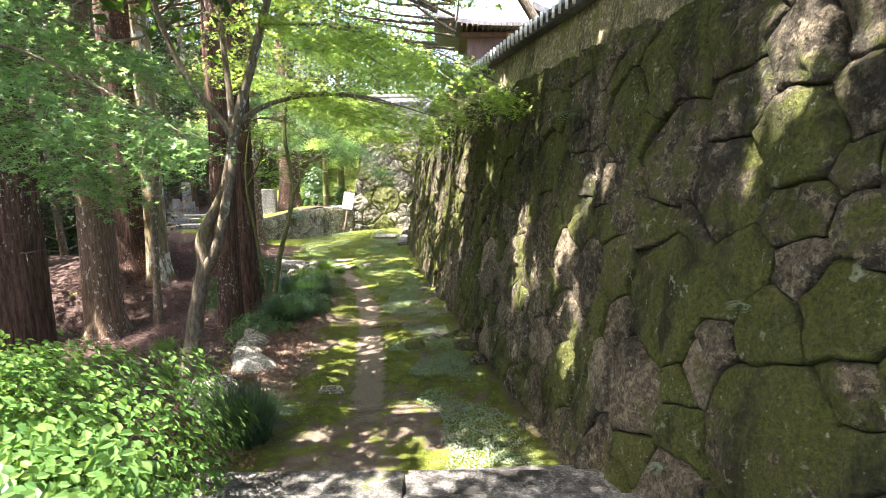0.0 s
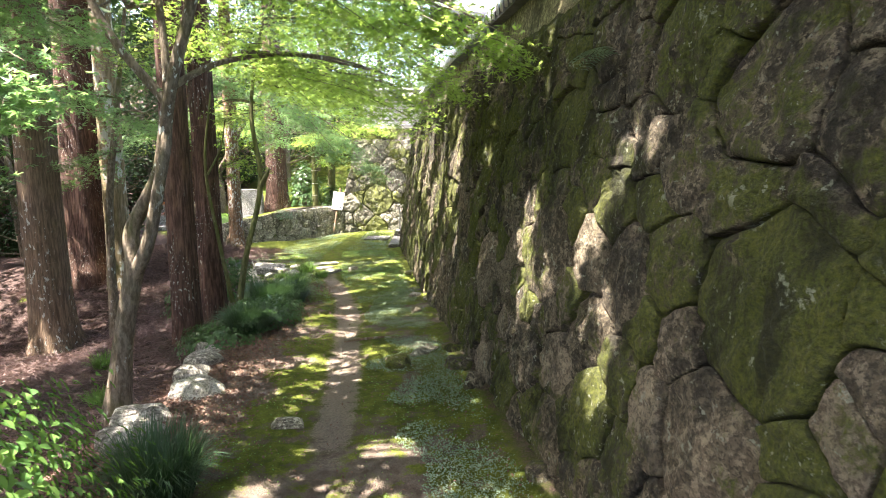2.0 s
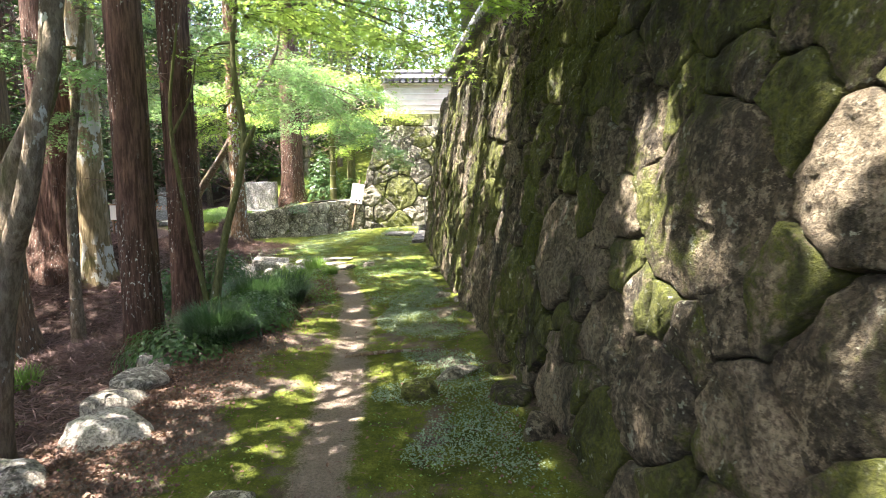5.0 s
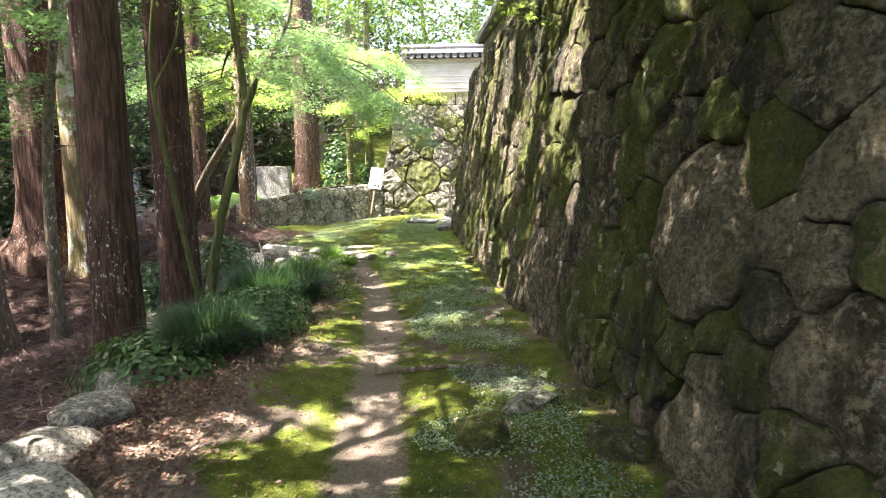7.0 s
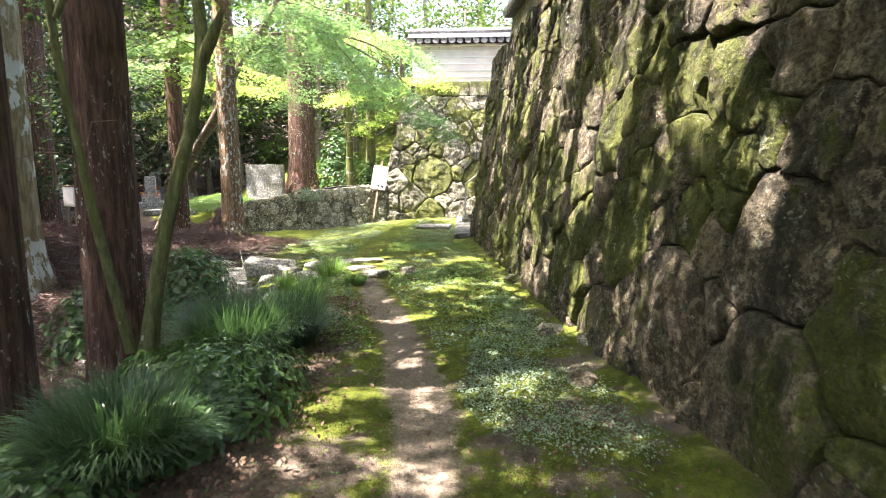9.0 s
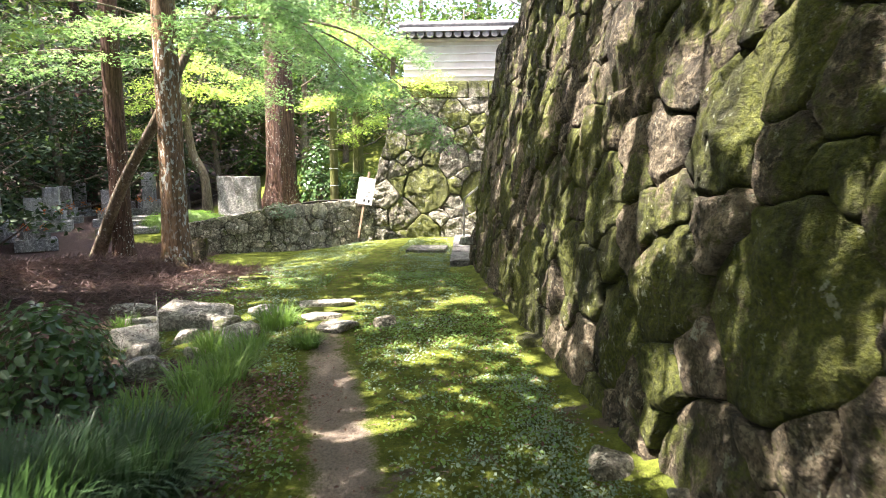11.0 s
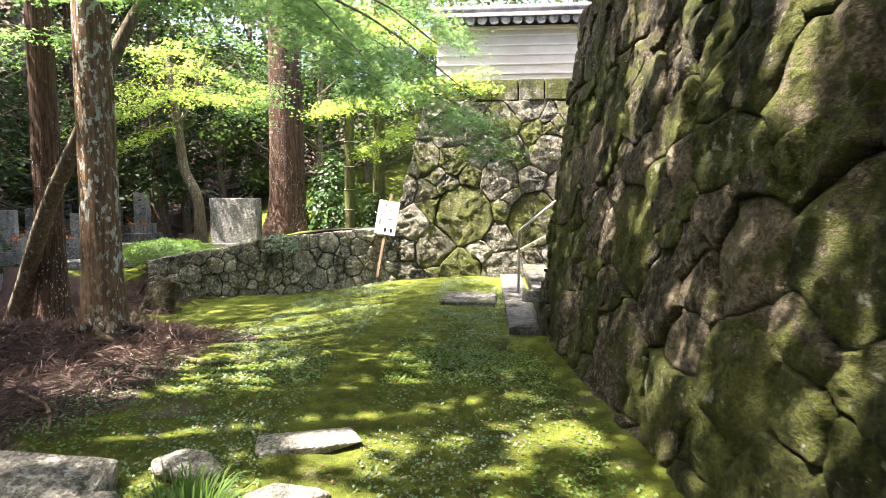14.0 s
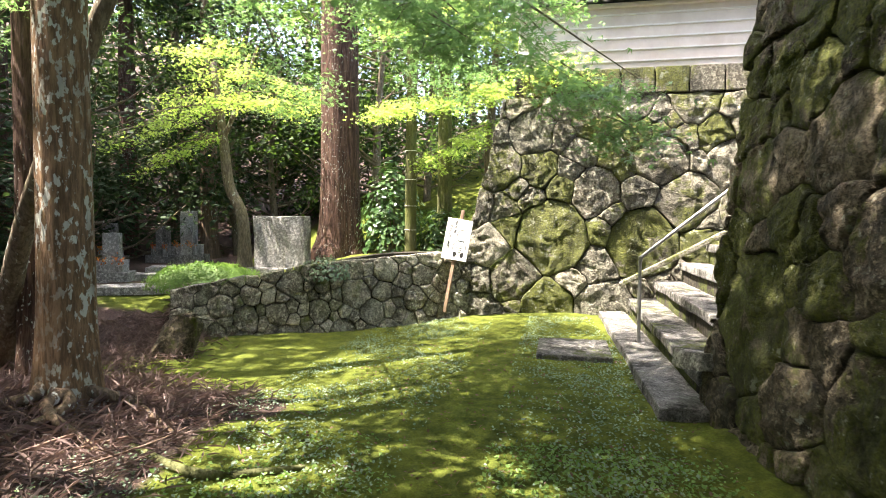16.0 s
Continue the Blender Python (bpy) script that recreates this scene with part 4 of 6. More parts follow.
def grave(at, s, label, tall, turn=0, flowers=True):
    g = thing("gravestone", (at[0], at[1], ground_z(*at) - 0.03), label, "gravestone", "gravestones")
    g.rotation_euler = (0, 0, radians(turn))
    part("base", box((0.75 * s, 0.7 * s, 0.25 * s), (0, 0, 0.12 * s), 0.015), M["granite"], g)
    part("plinth", box((0.52 * s, 0.5 * s, 0.25 * s), (0, 0, 0.37 * s), 0.015), M["granite"], g)
    part("pillar", box((0.32 * s, 0.3 * s, tall * s), (0, 0, (0.49 + tall / 2) * s), 0.02), M["granite"], g)
    for sg in (-1, 1):
        va = part("vase", box((0.08 * s, 0.08 * s, 0.16 * s), (0.17 * s * sg, -0.3 * s, 0.33 * s), 0.02), M["granite"], g)
        if flowers:
            rg = np.random.default_rng(int(-at[0] * 10))
            p = np.array((0.17 * s * sg, -0.3 * s, 0.5 * s)) + rg.normal(0, 0.05, (30, 3))
            put("flower_bunch", mesh_from("flower_bunch", *leaves(p, rg.normal(0, 1, (30, 3)), 0.05, OVAL, 3)), M["petal"], va)["kind"] = "stuff"


for at, s, tall, turn in (((-13.7, 31.0), 1.25, 0.85, 10), ((-15.0, 31.5), 1.1, 0.6, 12), ((-16.2, 30.6), 1.1, 0.7, 20), ((-11.8, 25.6), 1.0, 0.6, 25), ((-12.6, 24.4), 1.15, 0.55, 30),
                          ((-11.7, 22.6), 1.15, 0.6, 40), ((-13.0, 22.9), 1.1, 0.7, 35), ((-14.0, 26.8), 1.1, 0.6, 25)):
    grave(at, s, "grey granite gravestone with vases beside the wood", tall, turn)
for k, (x, y) in enumerate(((-10.6, 24.6), (-11.3, 26.4), (-12.2, 28.4))):
    st = part("path_slab", box((1.5, 0.7, 0.16), (0, 0, 0), 0.02, 0.02, 3, k, (0, 0, 25)), M["granite"])
    st.location = (x, y, ground_z(x, y) + 0.04)
    tagged(st, "long worn stone slab across the graveyard path", "stone slab", "graveyard slabs")

# ---- rocks ----


def rock(at, size, seed, label, material, turn=0, sink=0.3, name="rock", top=None):
    """A broken stone: the hull of scattered points, its edges worn."""
    rg = np.random.default_rng(seed)
    bm = bmesh.new()
    for q in rg.normal(0, 1, (22, 3)):
        q = q / np.max(np.abs(q)) * 0.5 * (0.62 + 0.38 * rg.uniform(0.4, 1))
        bm.verts.new((q[0] * size[0] * 1.12, q[1] * size[1] * 1.12, q[2] * size[2] * 1.05))
    bmesh.ops.convex_hull(bm, input=bm.verts[:])
    bmesh.ops.delete(bm, geom=[v for v in bm.verts if not v.link_faces], context="VERTS")
    bmesh.ops.bevel(bm, geom=bm.edges[:], offset=min(size) * 0.06, segments=1, affect="EDGES")
    bmesh.ops.triangulate(bm, faces=bm.faces[:])
    bmesh.ops.subdivide_edges(bm, edges=[e for e in bm.edges if e.calc_length() > min(size) * 0.3], cuts=2)
    for v in bm.verts:
        v.co += noise.noise_vector(v.co * 6 + Vector((seed, 0, 0))) * min(size) * 0.06
    ob = part(name, bm, material)
    z = ground_z(*at) + size[2] * (0.5 - sink) if top is None else top - size[2] * 0.5
    ob.location = (at[0], at[1], z)
    ob.rotation_euler = (0, 0, radians(turn))
    return tagged(ob, label, "rock", "rocks")


for k, (x, y, sx, sy, sz, t) in enumerate(((-2.78, 6.75, 0.55, 0.62, 0.42, 20), (-2.55, 7.35, 0.5, 0.55, 0.36, 70), (-2.72, 7.9, 0.52, 0.46, 0.34, 10), (-2.86, 8.35, 0.45, 0.4, 0.3, 40),
                                           (-2.78, 8.85, 0.66, 0.5, 0.42, 15), (-2.55, 6.2, 0.5, 0.6, 0.36, 50))):
    rock((x, y), (sx, sy, sz), k + 3, "pale flat edging stone along the path", M["pale_rock"], t, top=-1.03 + 0.02 * (k % 3))
for k, (x, y, sx, sy, sz, t) in enumerate(((-4.10, 15.25, 0.72, 0.42, 0.42, 12), (-3.42, 14.8, 0.40, 0.28, 0.26, 60), (-4.42, 14.65, 0.42, 0.32, 0.3, 30), (-4.15, 14.3, 0.36, 0.32, 0.26, 80), (-3.85, 13.85, 0.38, 0.34, 0.28, 15),
                                           (-3.70, 15.15, 0.28, 0.24, 0.22, 45), (-4.3, 13.7, 0.36, 0.3, 0.22, 45), (-3.45, 15.65, 0.42, 0.28, 0.16, 15), (-5.0, 15.6, 0.55, 0.26, 0.2, 5), (-3.95, 14.75, 0.26, 0.22, 0.2, 5),
                                           (-4.62, 14.2, 0.3, 0.24, 0.2, 70), (-3.62, 14.35, 0.22, 0.2, 0.16, 20), (-4.55, 15.1, 0.34, 0.26, 0.22, 50))):
    rock((x, y), (sx, sy, sz), k + 21, "pale broken stone of a ruined path edging", M["pale_rock"], t, 0.42)
for k, (x, y, sx, sy, sz, m) in enumerate(((-0.40, 8.25, 0.34, 0.34, 0.2, "wall_stone"), (-0.12, 8.75, 0.45, 0.2, 0.12, "low_stone"), (-0.34, 10.9, 0.26, 0.2, 0.14, "wall_stone"), (-0.42, 12.2, 0.3, 0.24, 0.12, "low_stone"),
                                           (0.33, 8.1, 0.34, 0.3, 0.26, "wall_stone"), (0.48, 7.5, 0.3, 0.3, 0.24, "wall_stone"), (0.27, 8.75, 0.24, 0.24, 0.2, "wall_stone"), (-0.1, 11.8, 0.3, 0.25, 0.16, "low_stone"),
                                           (-2.0, 15.05, 0.28, 0.22, 0.16, "low_stone"), (-0.55, 14.3, 0.35, 0.25, 0.2, "wall_stone"), (-1.35, 6.6, 0.3, 0.2, 0.07, "low_stone"), (0.9, 5.6, 0.3, 0.3, 0.2, "wall_stone"))):
    rock((x, y), (sx, sy, sz), k + 51, "small mossy rock bedded in the ground", M[m], k * 37, 0.4)
for k, (x, y, sx, sy) in enumerate(((-2.48, 14.95, 0.42, 0.3), (-2.85, 16.0, 0.6, 0.34), (-2.75, 15.3, 0.35, 0.3))):
    rock((x, y), (sx, sy, 0.12), k + 81, "flat worn stepping stone in the moss", M["pale_rock"], k * 25, 0.47, "stepping_stone")
rock((-7.1, 21.3), (0.55, 0.5, 0.75), 95, "dark mossy boulder at the wall's end", M["wall_stone"], 20, 0.25)


# ---- trees ----


def cedar(at, r, label, top=15.0, lean_x=0.0, seed=0, material="cedar", name="cedar_tree", crown=True, base=None, lean_y=0.0, thick=105, flare=0.42):
    z0 = ground_z(*at) - 0.4 if base is None else base
    t = thing(name, (at[0], at[1], z0), label, "tree", "trees")
    hgt = top - z0
    pts = [(0, 0, 0, r * 1.12), (lean_x * 0.12, lean_y * 0.12, hgt * 0.12, r), (lean_x * 0.4, lean_y * 0.4, hgt * 0.4, r * 0.86), (lean_x, lean_y, hgt, r * 0.35)]
    v, f = tube(pts, 40, 14, 0.045, flare, seed)
    put("trunk", mesh_from("trunk", v, f, True), M[material], t)
    rb = np.random.default_rng(seed + 90)
    for k in range(0 if material == "spotted" else 3):
        a, zz, ln = rb.uniform(0, 6.28), rb.uniform(2.0, 4.4), rb.uniform(0.3, 0.6)
        d = np.array((math.cos(a), math.sin(a), 0))
        b0 = d * r * 0.8 + (0, 0, zz)
        b1 = b0 + d * ln * 0.5 + (0, 0, 0.04)
        b2 = b0 + d * ln + np.array((rb.normal(0, 0.1), rb.normal(0, 0.1), -0.1))
        b3 = b1 + np.array((-d[1], d[0], 0.1)) * ln * 0.5
        v, f = join([tube([(*b0, 0.008), (*b1, 0.005), (*b2, 0.002)], 5, 3), tube([(*b1, 0.006), (*((b1 + b3) / 2), 0.004), (*b3, 0.002)], 5, 3)])
        put("dead_branch", mesh_from("dead_branch", v, f, True), M["twig"], t, "thin dead branch")
    if crown:
        rng = np.random.default_rng(seed + 7)
        p, limbs = [], []
        for k in range(17):
            zz = hgt * (0.55 + 0.45 * k / 17)
            a, ln = rng.uniform(0, 6.28), (1.0 - 0.6 * k / 17) * rng.uniform(1.6, 2.7)
            e = np.array((math.cos(a) * ln + lean_x * 0.7, math.sin(a) * ln + lean_y * 0.7, zz - 0.25 * ln))
            limbs.append(tube([(lean_x * 0.7, lean_y * 0.7, zz, 0.05), (*(e * (0.5, 0.5, 1)), 0.03), (*e, 0.012)], 5, 2))
            p.append(e * (0.72, 0.72, 1) + rng.normal(0, 1, (thick, 3)) * np.array((0.6, 0.6, 0.34)))
        put("bough_growth", mesh_from("bough_growth", *join(limbs), True), M[material], t)
        p = let_sun_through(np.vstack(p) + (at[0], at[1], z0), 0.26) - (at[0], at[1], z0)
        put("crown", mesh_from("crown", *leaves(p, np.tile((0, 0, 1.0), (len(p), 1)), 0.26, SPRIG, seed, 0.6)), M["dark_forest"], t)
    return t


cedar((-5.75, 7.5), 0.46, "thick red cedar with pale lichen streaks in brown litter", seed=1, thick=50)
cedar((-7.55, 12.5), 0.36, "grey-brown cedar with a flared root foot", seed=2, material="cedar_pale", thick=80)
cedar((-8.1, 14.95), 0.52, "massive red-brown cedar on a bank of litter", seed=3, crown=False)
cedar((-7.3, 14.6), 0.25, "slim pale cedar with white lichen at its foot", seed=4, material="patched", crown=False)
cedar((-3.83, 10.15), 0.20, "dark red cedar trunk with white lichen beside the edging stones", seed=5, crown=False, flare=0.12)
cedar((-3.95, 11.5), 0.21, "dark red cedar trunk close to its twin", seed=6, crown=False, flare=0.12)
cedar((-5.95, 18.4), 0.185, "brown cedar with white lichen patches and bare roots", seed=7, material="spotted", thick=55)
cedar((-7.15, 27.1), 0.44, "large red cedar on the terrace behind the rubble wall", seed=8, base=-0.7)
cedar((-7.8, 19.9), 0.17, "slim dark trunk at the edge of the wood", seed=9, crown=False)
cedar((-14.3, 33.0), 0.28, "pale slim trunk among the dark wood", seed=10, material="cedar_pale")
cedar((-4.75, 27.2), 0.17, "dark slim trunk behind the rubble wall", seed=11, material="green_bark", crown=False, top=9)
cedar((-11.5, 20.5), 0.3, "dark cedar trunk in the shaded wood", seed=12)
cedar((-10.5, 11.5), 0.4, "cedar trunk in the shaded wood", seed=13)
cedar((-9.6, 9.0), 0.36, "cedar trunk in the shaded wood", seed=14)
cedar((-12.5, 15.5), 0.35, "cedar trunk in the shaded wood", seed=15)
# added so that their crowns keep the sun off the background wood
for k, (x, y) in enumerate(((-18.5, 20.0), (-20.0, 24.5), (-18.0, 28.5), (-21.5, 29.5), (-16.5, 24.5), (-22.0, 20.5), (-17.5, 33.0))):
    cedar((x, y), 0.3, "tall cedar added to shade the wood behind the graves", 17.0, seed=40 + k, thick=190)
cedar((-14.5, 20.5), 0.3, "cedar trunk in the shaded wood", seed=16)

pole = thing("tied_pole_tree", (-5.35, 26.5, ground_z(-5.35, 26.5) - 0.05), "smooth green trunk bound with pale wire", "tree")
v, f = tube([(0, 0, 0, 0.125), (0.01, 0, 2.0, 0.115), (0.05, 0, 6.0, 0.09)], 18, 8)
put("trunk", mesh_from("trunk", v, f, True), M["green_bark"], pole)
for z in (0.55, 1.05, 1.6, 2.2):
    v, f = tube([(0.128 * math.cos(a), 0.128 * math.sin(a), z, 0.006) for a in np.linspace(0, 6.2832, 13)], 5, 1)
    put("wire", mesh_from("wire", v, f), M["plaster_line"], pole)


def maple(name, label, at, stems, sprays, seed, bark="maple_bark", leaf="maple", size=0.062, group="maples", base=None, dense=1.7):
    """A tree of several stems with flat leaf sprays. Stems and sprays are given in the world."""
    t = thing(name, (at[0], at[1], ground_z(*at) - 0.1 if base is None else base), label, "tree", group)
    inv = Matrix.Translation(-t.location)
    off = np.array(t.location)
    for i, s in enumerate(stems):
        v, f = tube(s, 14, 8, 0.03, 0.25 if i == 0 else 0.0, seed + i)
        put("trunk" if i == 0 else "limb", mesh_from("trunk", v - off, f, True), M[bark], t)
    tw = []
    for i, (a, b, w, n) in enumerate(sprays):
        p, twigs = spray(a, b, w, int(n * dense), seed * 31 + i)
        p = let_sun_through(p, size)
        ln = np.linalg.norm(np.array(b) - np.array(a))
        mid = (np.array(a) + np.array(b)) / 2 + (0, 0, 0.06 * ln)
        tw.append(tube([(*a, 0.022), (*mid, 0.014), (*b, 0.004)], 6, 4))
        tw += [tube(q, 4, 2) for q in twigs]
        nz = np.tile((0, 0, 1.0), (len(p), 1)) + np.random.default_rng(i).normal(0, 0.12, (len(p), 3))
        put("leaf_spray", mesh_from("leaf_spray", *leaves(p - off, nz, size, MAPLE, seed + i, 0.42)), M[leaf], t)["kind"] = "stuff"
    if tw:
        v, f = join(tw)
        put("twig_growth", mesh_from("twig_growth", v - off, f, True), M[bark], t)["kind"] = "stuff"
    return t

maple("maple_tree", "leaning maple with twin stems spreading over the path", (-3.45, 7.4),
      [[(-3.45, 7.4, -1.65, 0.12), (-3.27, 7.4, -0.5, 0.10), (-3.11, 7.4, 0.2, 0.092), (-3.14, 7.48, 0.6, 0.078), (-2.80, 7.45, 1.2, 0.07), (-2.56, 7.3, 2.0, 0.062), (-2.3, 7.3, 2.8, 0.055), (-1.95, 7.3, 4.0, 0.04), (-1.7, 7.2, 5.2, 0.03)],
       [(-3.14, 7.4, 0.05, 0.078), (-2.88, 7.28, 0.48, 0.066), (-2.73, 7.28, 1.05, 0.058), (-2.64, 7.35, 1.6, 0.05), (-2.72, 7.6, 2.4, 0.04), (-2.9, 7.8, 3.8, 0.03)],
       [(-2.62, 7.3, 1.9, 0.05), (-3.1, 7.2, 2.6, 0.04), (-3.4, 7.1, 3.6, 0.03), (-3.3, 7.0, 4.8, 0.02)],
       [(-2.6, 7.3, 2.0, 0.04), (-2.1, 7.5, 2.3, 0.028), (-1.4, 7.8, 2.42, 0.02), (-0.6, 8.1, 2.3, 0.01)]],
      [((-2.3, 7.3, 3.2), (0.3, 7.2, 2.75), 0.9, 1500), ((-1.3, 7.0, 3.1), (0.85, 6.7, 2.3), 0.62, 1300), ((-1.9, 7.5, 2.4), (-0.2, 8.4, 2.2), 0.8, 1100),
       ((-2.2, 7.5, 3.6), (-0.6, 9.4, 3.1), 1.1, 1500), ((-2.5, 7.5, 3.4), (-2.9, 9.8, 2.9), 0.9, 1100), ((-2.0, 7.3, 3.9), (-0.9, 5.6, 3.5), 1.0, 1200),
       # the last two sprays are added above the view to shade the near ground
       ((-2.0, 7.3, 4.4), (0.5, 8.2, 4.2), 1.2, 1500), ((-1.6, 8.6, 3.2), (0.35, 9.3, 2.35), 0.8, 1300), ((-2.2, 7.3, 4.6), (-3.9, 6.2, 4.0), 1.0, 900), ((-1.8, 7.3, 5.0), (-1.2, 10.2, 4.4), 1.2, 1300), ((-2.3, 7.3, 4.2), (-2.2, 5.0, 3.7), 1.1, 2200), ((-2.0, 7.3, 4.4), (-3.2, 5.6, 4.1), 0.9, 1600)], 1)
maple("maple_tree", "slender young maple with a broken stub rising from the grass", (-3.25, 10.6),
      [[(-3.25, 10.6, -1.3, 0.055), (-3.05, 10.65, -0.2, 0.045), (-2.80, 10.8, 1.0, 0.04), (-2.92, 10.9, 2.2, 0.03), (-2.7, 11.0, 3.6, 0.02)],
       [(-2.80, 10.8, 0.95, 0.045), (-2.70, 10.78, 1.12, 0.035), (-2.63, 10.76, 1.25, 0.014)],
       [(-3.28, 10.6, -0.9, 0.035), (-3.42, 10.5, 0.2, 0.028), (-3.55, 10.5, 1.3, 0.022), (-3.4, 10.5, 2.4, 0.012)],
       [(-3.52, 10.5, 1.15, 0.02), (-3.30, 10.5, 1.55, 0.014), (-3.2, 10.5, 2.0, 0.008)]],
      [((-2.9, 10.9, 2.7), (-0.9, 11.6, 2.6), 0.9, 1300), ((-2.9, 10.9, 2.9), (-1.3, 13.2, 2.9), 1.0, 1300), ((-2.9, 11.0, 2.3), (-4.6, 13.2, 2.3), 0.9, 1100),
       ((-2.8, 10.8, 2.9), (-1.5, 9.4, 2.7), 0.8, 1000), ((-2.8, 11.0, 3.6), (-0.3, 12.4, 3.6), 1.1, 1300), ((-2.9, 11.0, 1.7), (-3.9, 12.6, 1.3), 0.6, 500), ((-2.9, 11, 3.4), (-5.0, 11.6, 3.2), 1.1, 1100), ((-2.7, 10.0, 2.7), (-0.3, 9.9, 1.95), 0.7, 1100), ((-2.8, 11, 2.6), (-1.0, 12.3, 2.1), 0.7, 900), ((-2.8, 11, 2.8), (0.0, 11.0, 2.35), 0.7, 1000)], 2, "green_bark", dense=1.05)
maple("maple_tree", "maple with low drooping blue-green sprays beside the hedge", (-5.2, 4.6),
      [[(-5.2, 4.6, -1.7, 0.12), (-5.0, 4.8, 0.8, 0.09), (-4.7, 4.9, 2.6, 0.06), (-4.4, 5.0, 4.2, 0.03)]],
      [((-4.6, 5.0, 2.7), (-1.95, 4.4, 1.75), 0.75, 2200), ((-4.6, 5.0, 2.4), (-2.7, 4.7, 1.45), 0.75, 1600), ((-4.6, 5.1, 3.1), (-2.7, 5.6, 2.5), 0.9, 1600), ((-4.5, 5.0, 3.4), (-3.2, 4.0, 2.7), 0.8, 900)], 3, leaf="maple_cool", size=0.06)
maple("maple_tree", "maple in the shade of the cedars with level sprays", (-6.4, 12.6),
      [[(-6.4, 12.6, -2.1, 0.09), (-6.3, 12.6, 0.5, 0.07), (-6.0, 12.6, 2.4, 0.05), (-5.7, 12.6, 4.2, 0.03)]],
      [((-6.0, 12.6, 2.3), (-4.5, 11.2, 2.0), 0.8, 900), ((-6.0, 12.6, 2.6), (-7.6, 11.2, 2.3), 1.0, 1100), ((-6.0, 12.6, 3.2), (-4.0, 13.6, 3.0), 1.1, 1300), ((-6.0, 12.6, 1.6), (-7.4, 13.0, 1.2), 0.8, 700),
       ((-6.0, 12.6, 3.6), (-6.2, 9.4, 3.4), 1.1, 1300)], 4, leaf="maple_cool")
maple("maple_tree", "leaning maple whose long sprays hang before the stone wall", (-8.6, 20.1),
      [[(-8.6, 20.1, -1.5, 0.12), (-7.55, 19.5, 0.1, 0.10), (-6.45, 19.0, 1.4, 0.085), (-5.85, 19.0, 2.5, 0.065), (-5.2, 19.6, 4.0, 0.045), (-5.0, 19.6, 5.8, 0.03)],
       [(-5.65, 19.2, 3.0, 0.04), (-4.6, 20.3, 3.3, 0.03), (-3.3, 19.9, 2.9, 0.018), (-2.4, 19.5, 2.2, 0.008)]],
      [((-4.8, 20.3, 3.4), (-1.75, 19.1, 1.35), 0.85, 2600), ((-5.2, 20.5, 3.7), (-3.0, 18.7, 1.75), 0.9, 2000), ((-5.2, 20.6, 3.4), (-3.5, 22.6, 2.3), 0.9, 1500), ((-5.4, 20.5, 4.0), (-2.2, 21.3, 3.1), 1.0, 1800),
       ((-6.2, 20.3, 3.3), (-4.4, 16.9, 2.35), 0.9, 1600), ((-6.9, 20.2, 3.2), (-7.3, 16.6, 2.5), 1.0, 1500), ((-5.8, 20.4, 3.9), (-3.6, 17.4, 2.9), 0.9, 1500), ((-7.2, 20.4, 2.6), (-9.2, 18.6, 2.3), 0.9, 1000),
       # the last three sprays, out of view, are added to shade the wall's end
       ((-5.8, 20.6, 3.0), (-6.3, 23.2, 2.2), 0.9, 1200), ((-5.5, 20.5, 4.3), (-4.4, 23.4, 3.6), 1.1, 1500), ((-5.6, 20.5, 4.6), (-5.8, 17.2, 4.0), 1.1, 1200), ((-5.1, 19.6, 5.2), (-2.4, 16.6, 5.6), 1.3, 1500), ((-5.1, 19.6, 5.4), (-2.0, 18.2, 5.6), 1.3, 1500), ((-5.1, 19.6, 5.8), (-3.6, 15.6, 6.2), 1.3, 1400)], 5, leaf="maple_cool")
maple("maple_tree", "crooked maple behind the stone tablet", (-9.7, 27.4),
      [[(-9.7, 27.4, -1.1, 0.16), (-9.75, 27.4, 0.4, 0.14), (-10.15, 27.5, 1.2, 0.13), (-10.3, 27.5, 2.4, 0.11), (-10.6, 27.6, 4.2, 0.07)],
       [(-10.3, 27.5, 2.3, 0.06), (-9.8, 27.4, 3.2, 0.05), (-9.2, 27.2, 4.4, 0.03)]],
      [((-10.3, 27.5, 3.2), (-8.2, 26.0, 3.0), 1.1, 700), ((-10.3, 27.5, 3.2), (-12.4, 26.0, 2.3), 1.2, 800), ((-10.3, 27.5, 2.4), (-11.8, 26.4, 1.7), 0.9, 500), ((-10.0, 27.5, 4.0), (-8.0, 29.0, 3.4), 1.3, 800), ((-10.3, 27.5, 4.0), (-12.2, 28.6, 3.4), 1.2, 700), ((-10.3, 27.5, 3.8), (-9.4, 25.4, 4.0), 1.1, 700)], 6, size=0.075)
maple("maple_tree", "maple with bright leaves over the terrace", (-3.9, 28.2),
      [[(-3.9, 28.2, -0.6, 0.13), (-3.9, 28.2, 2.0, 0.11), (-3.7, 28.0, 4.5, 0.07)]],
      [((-3.8, 28.1, 3.2), (-2.2, 24.0, 3.0), 1.1, 1500), ((-3.8, 28.1, 3.4), (-5.6, 25.0, 2.6), 1.2, 1500), ((-3.8, 28.1, 2.6), (-4.9, 26.2, 1.7), 0.8, 800), ((-3.8, 28, 4.2), (-1.6, 26.5, 4.6), 1.2, 1300), ((-3.8, 28, 4.4), (-5, 24, 4.4), 1.3, 1500)], 7, size=0.075)


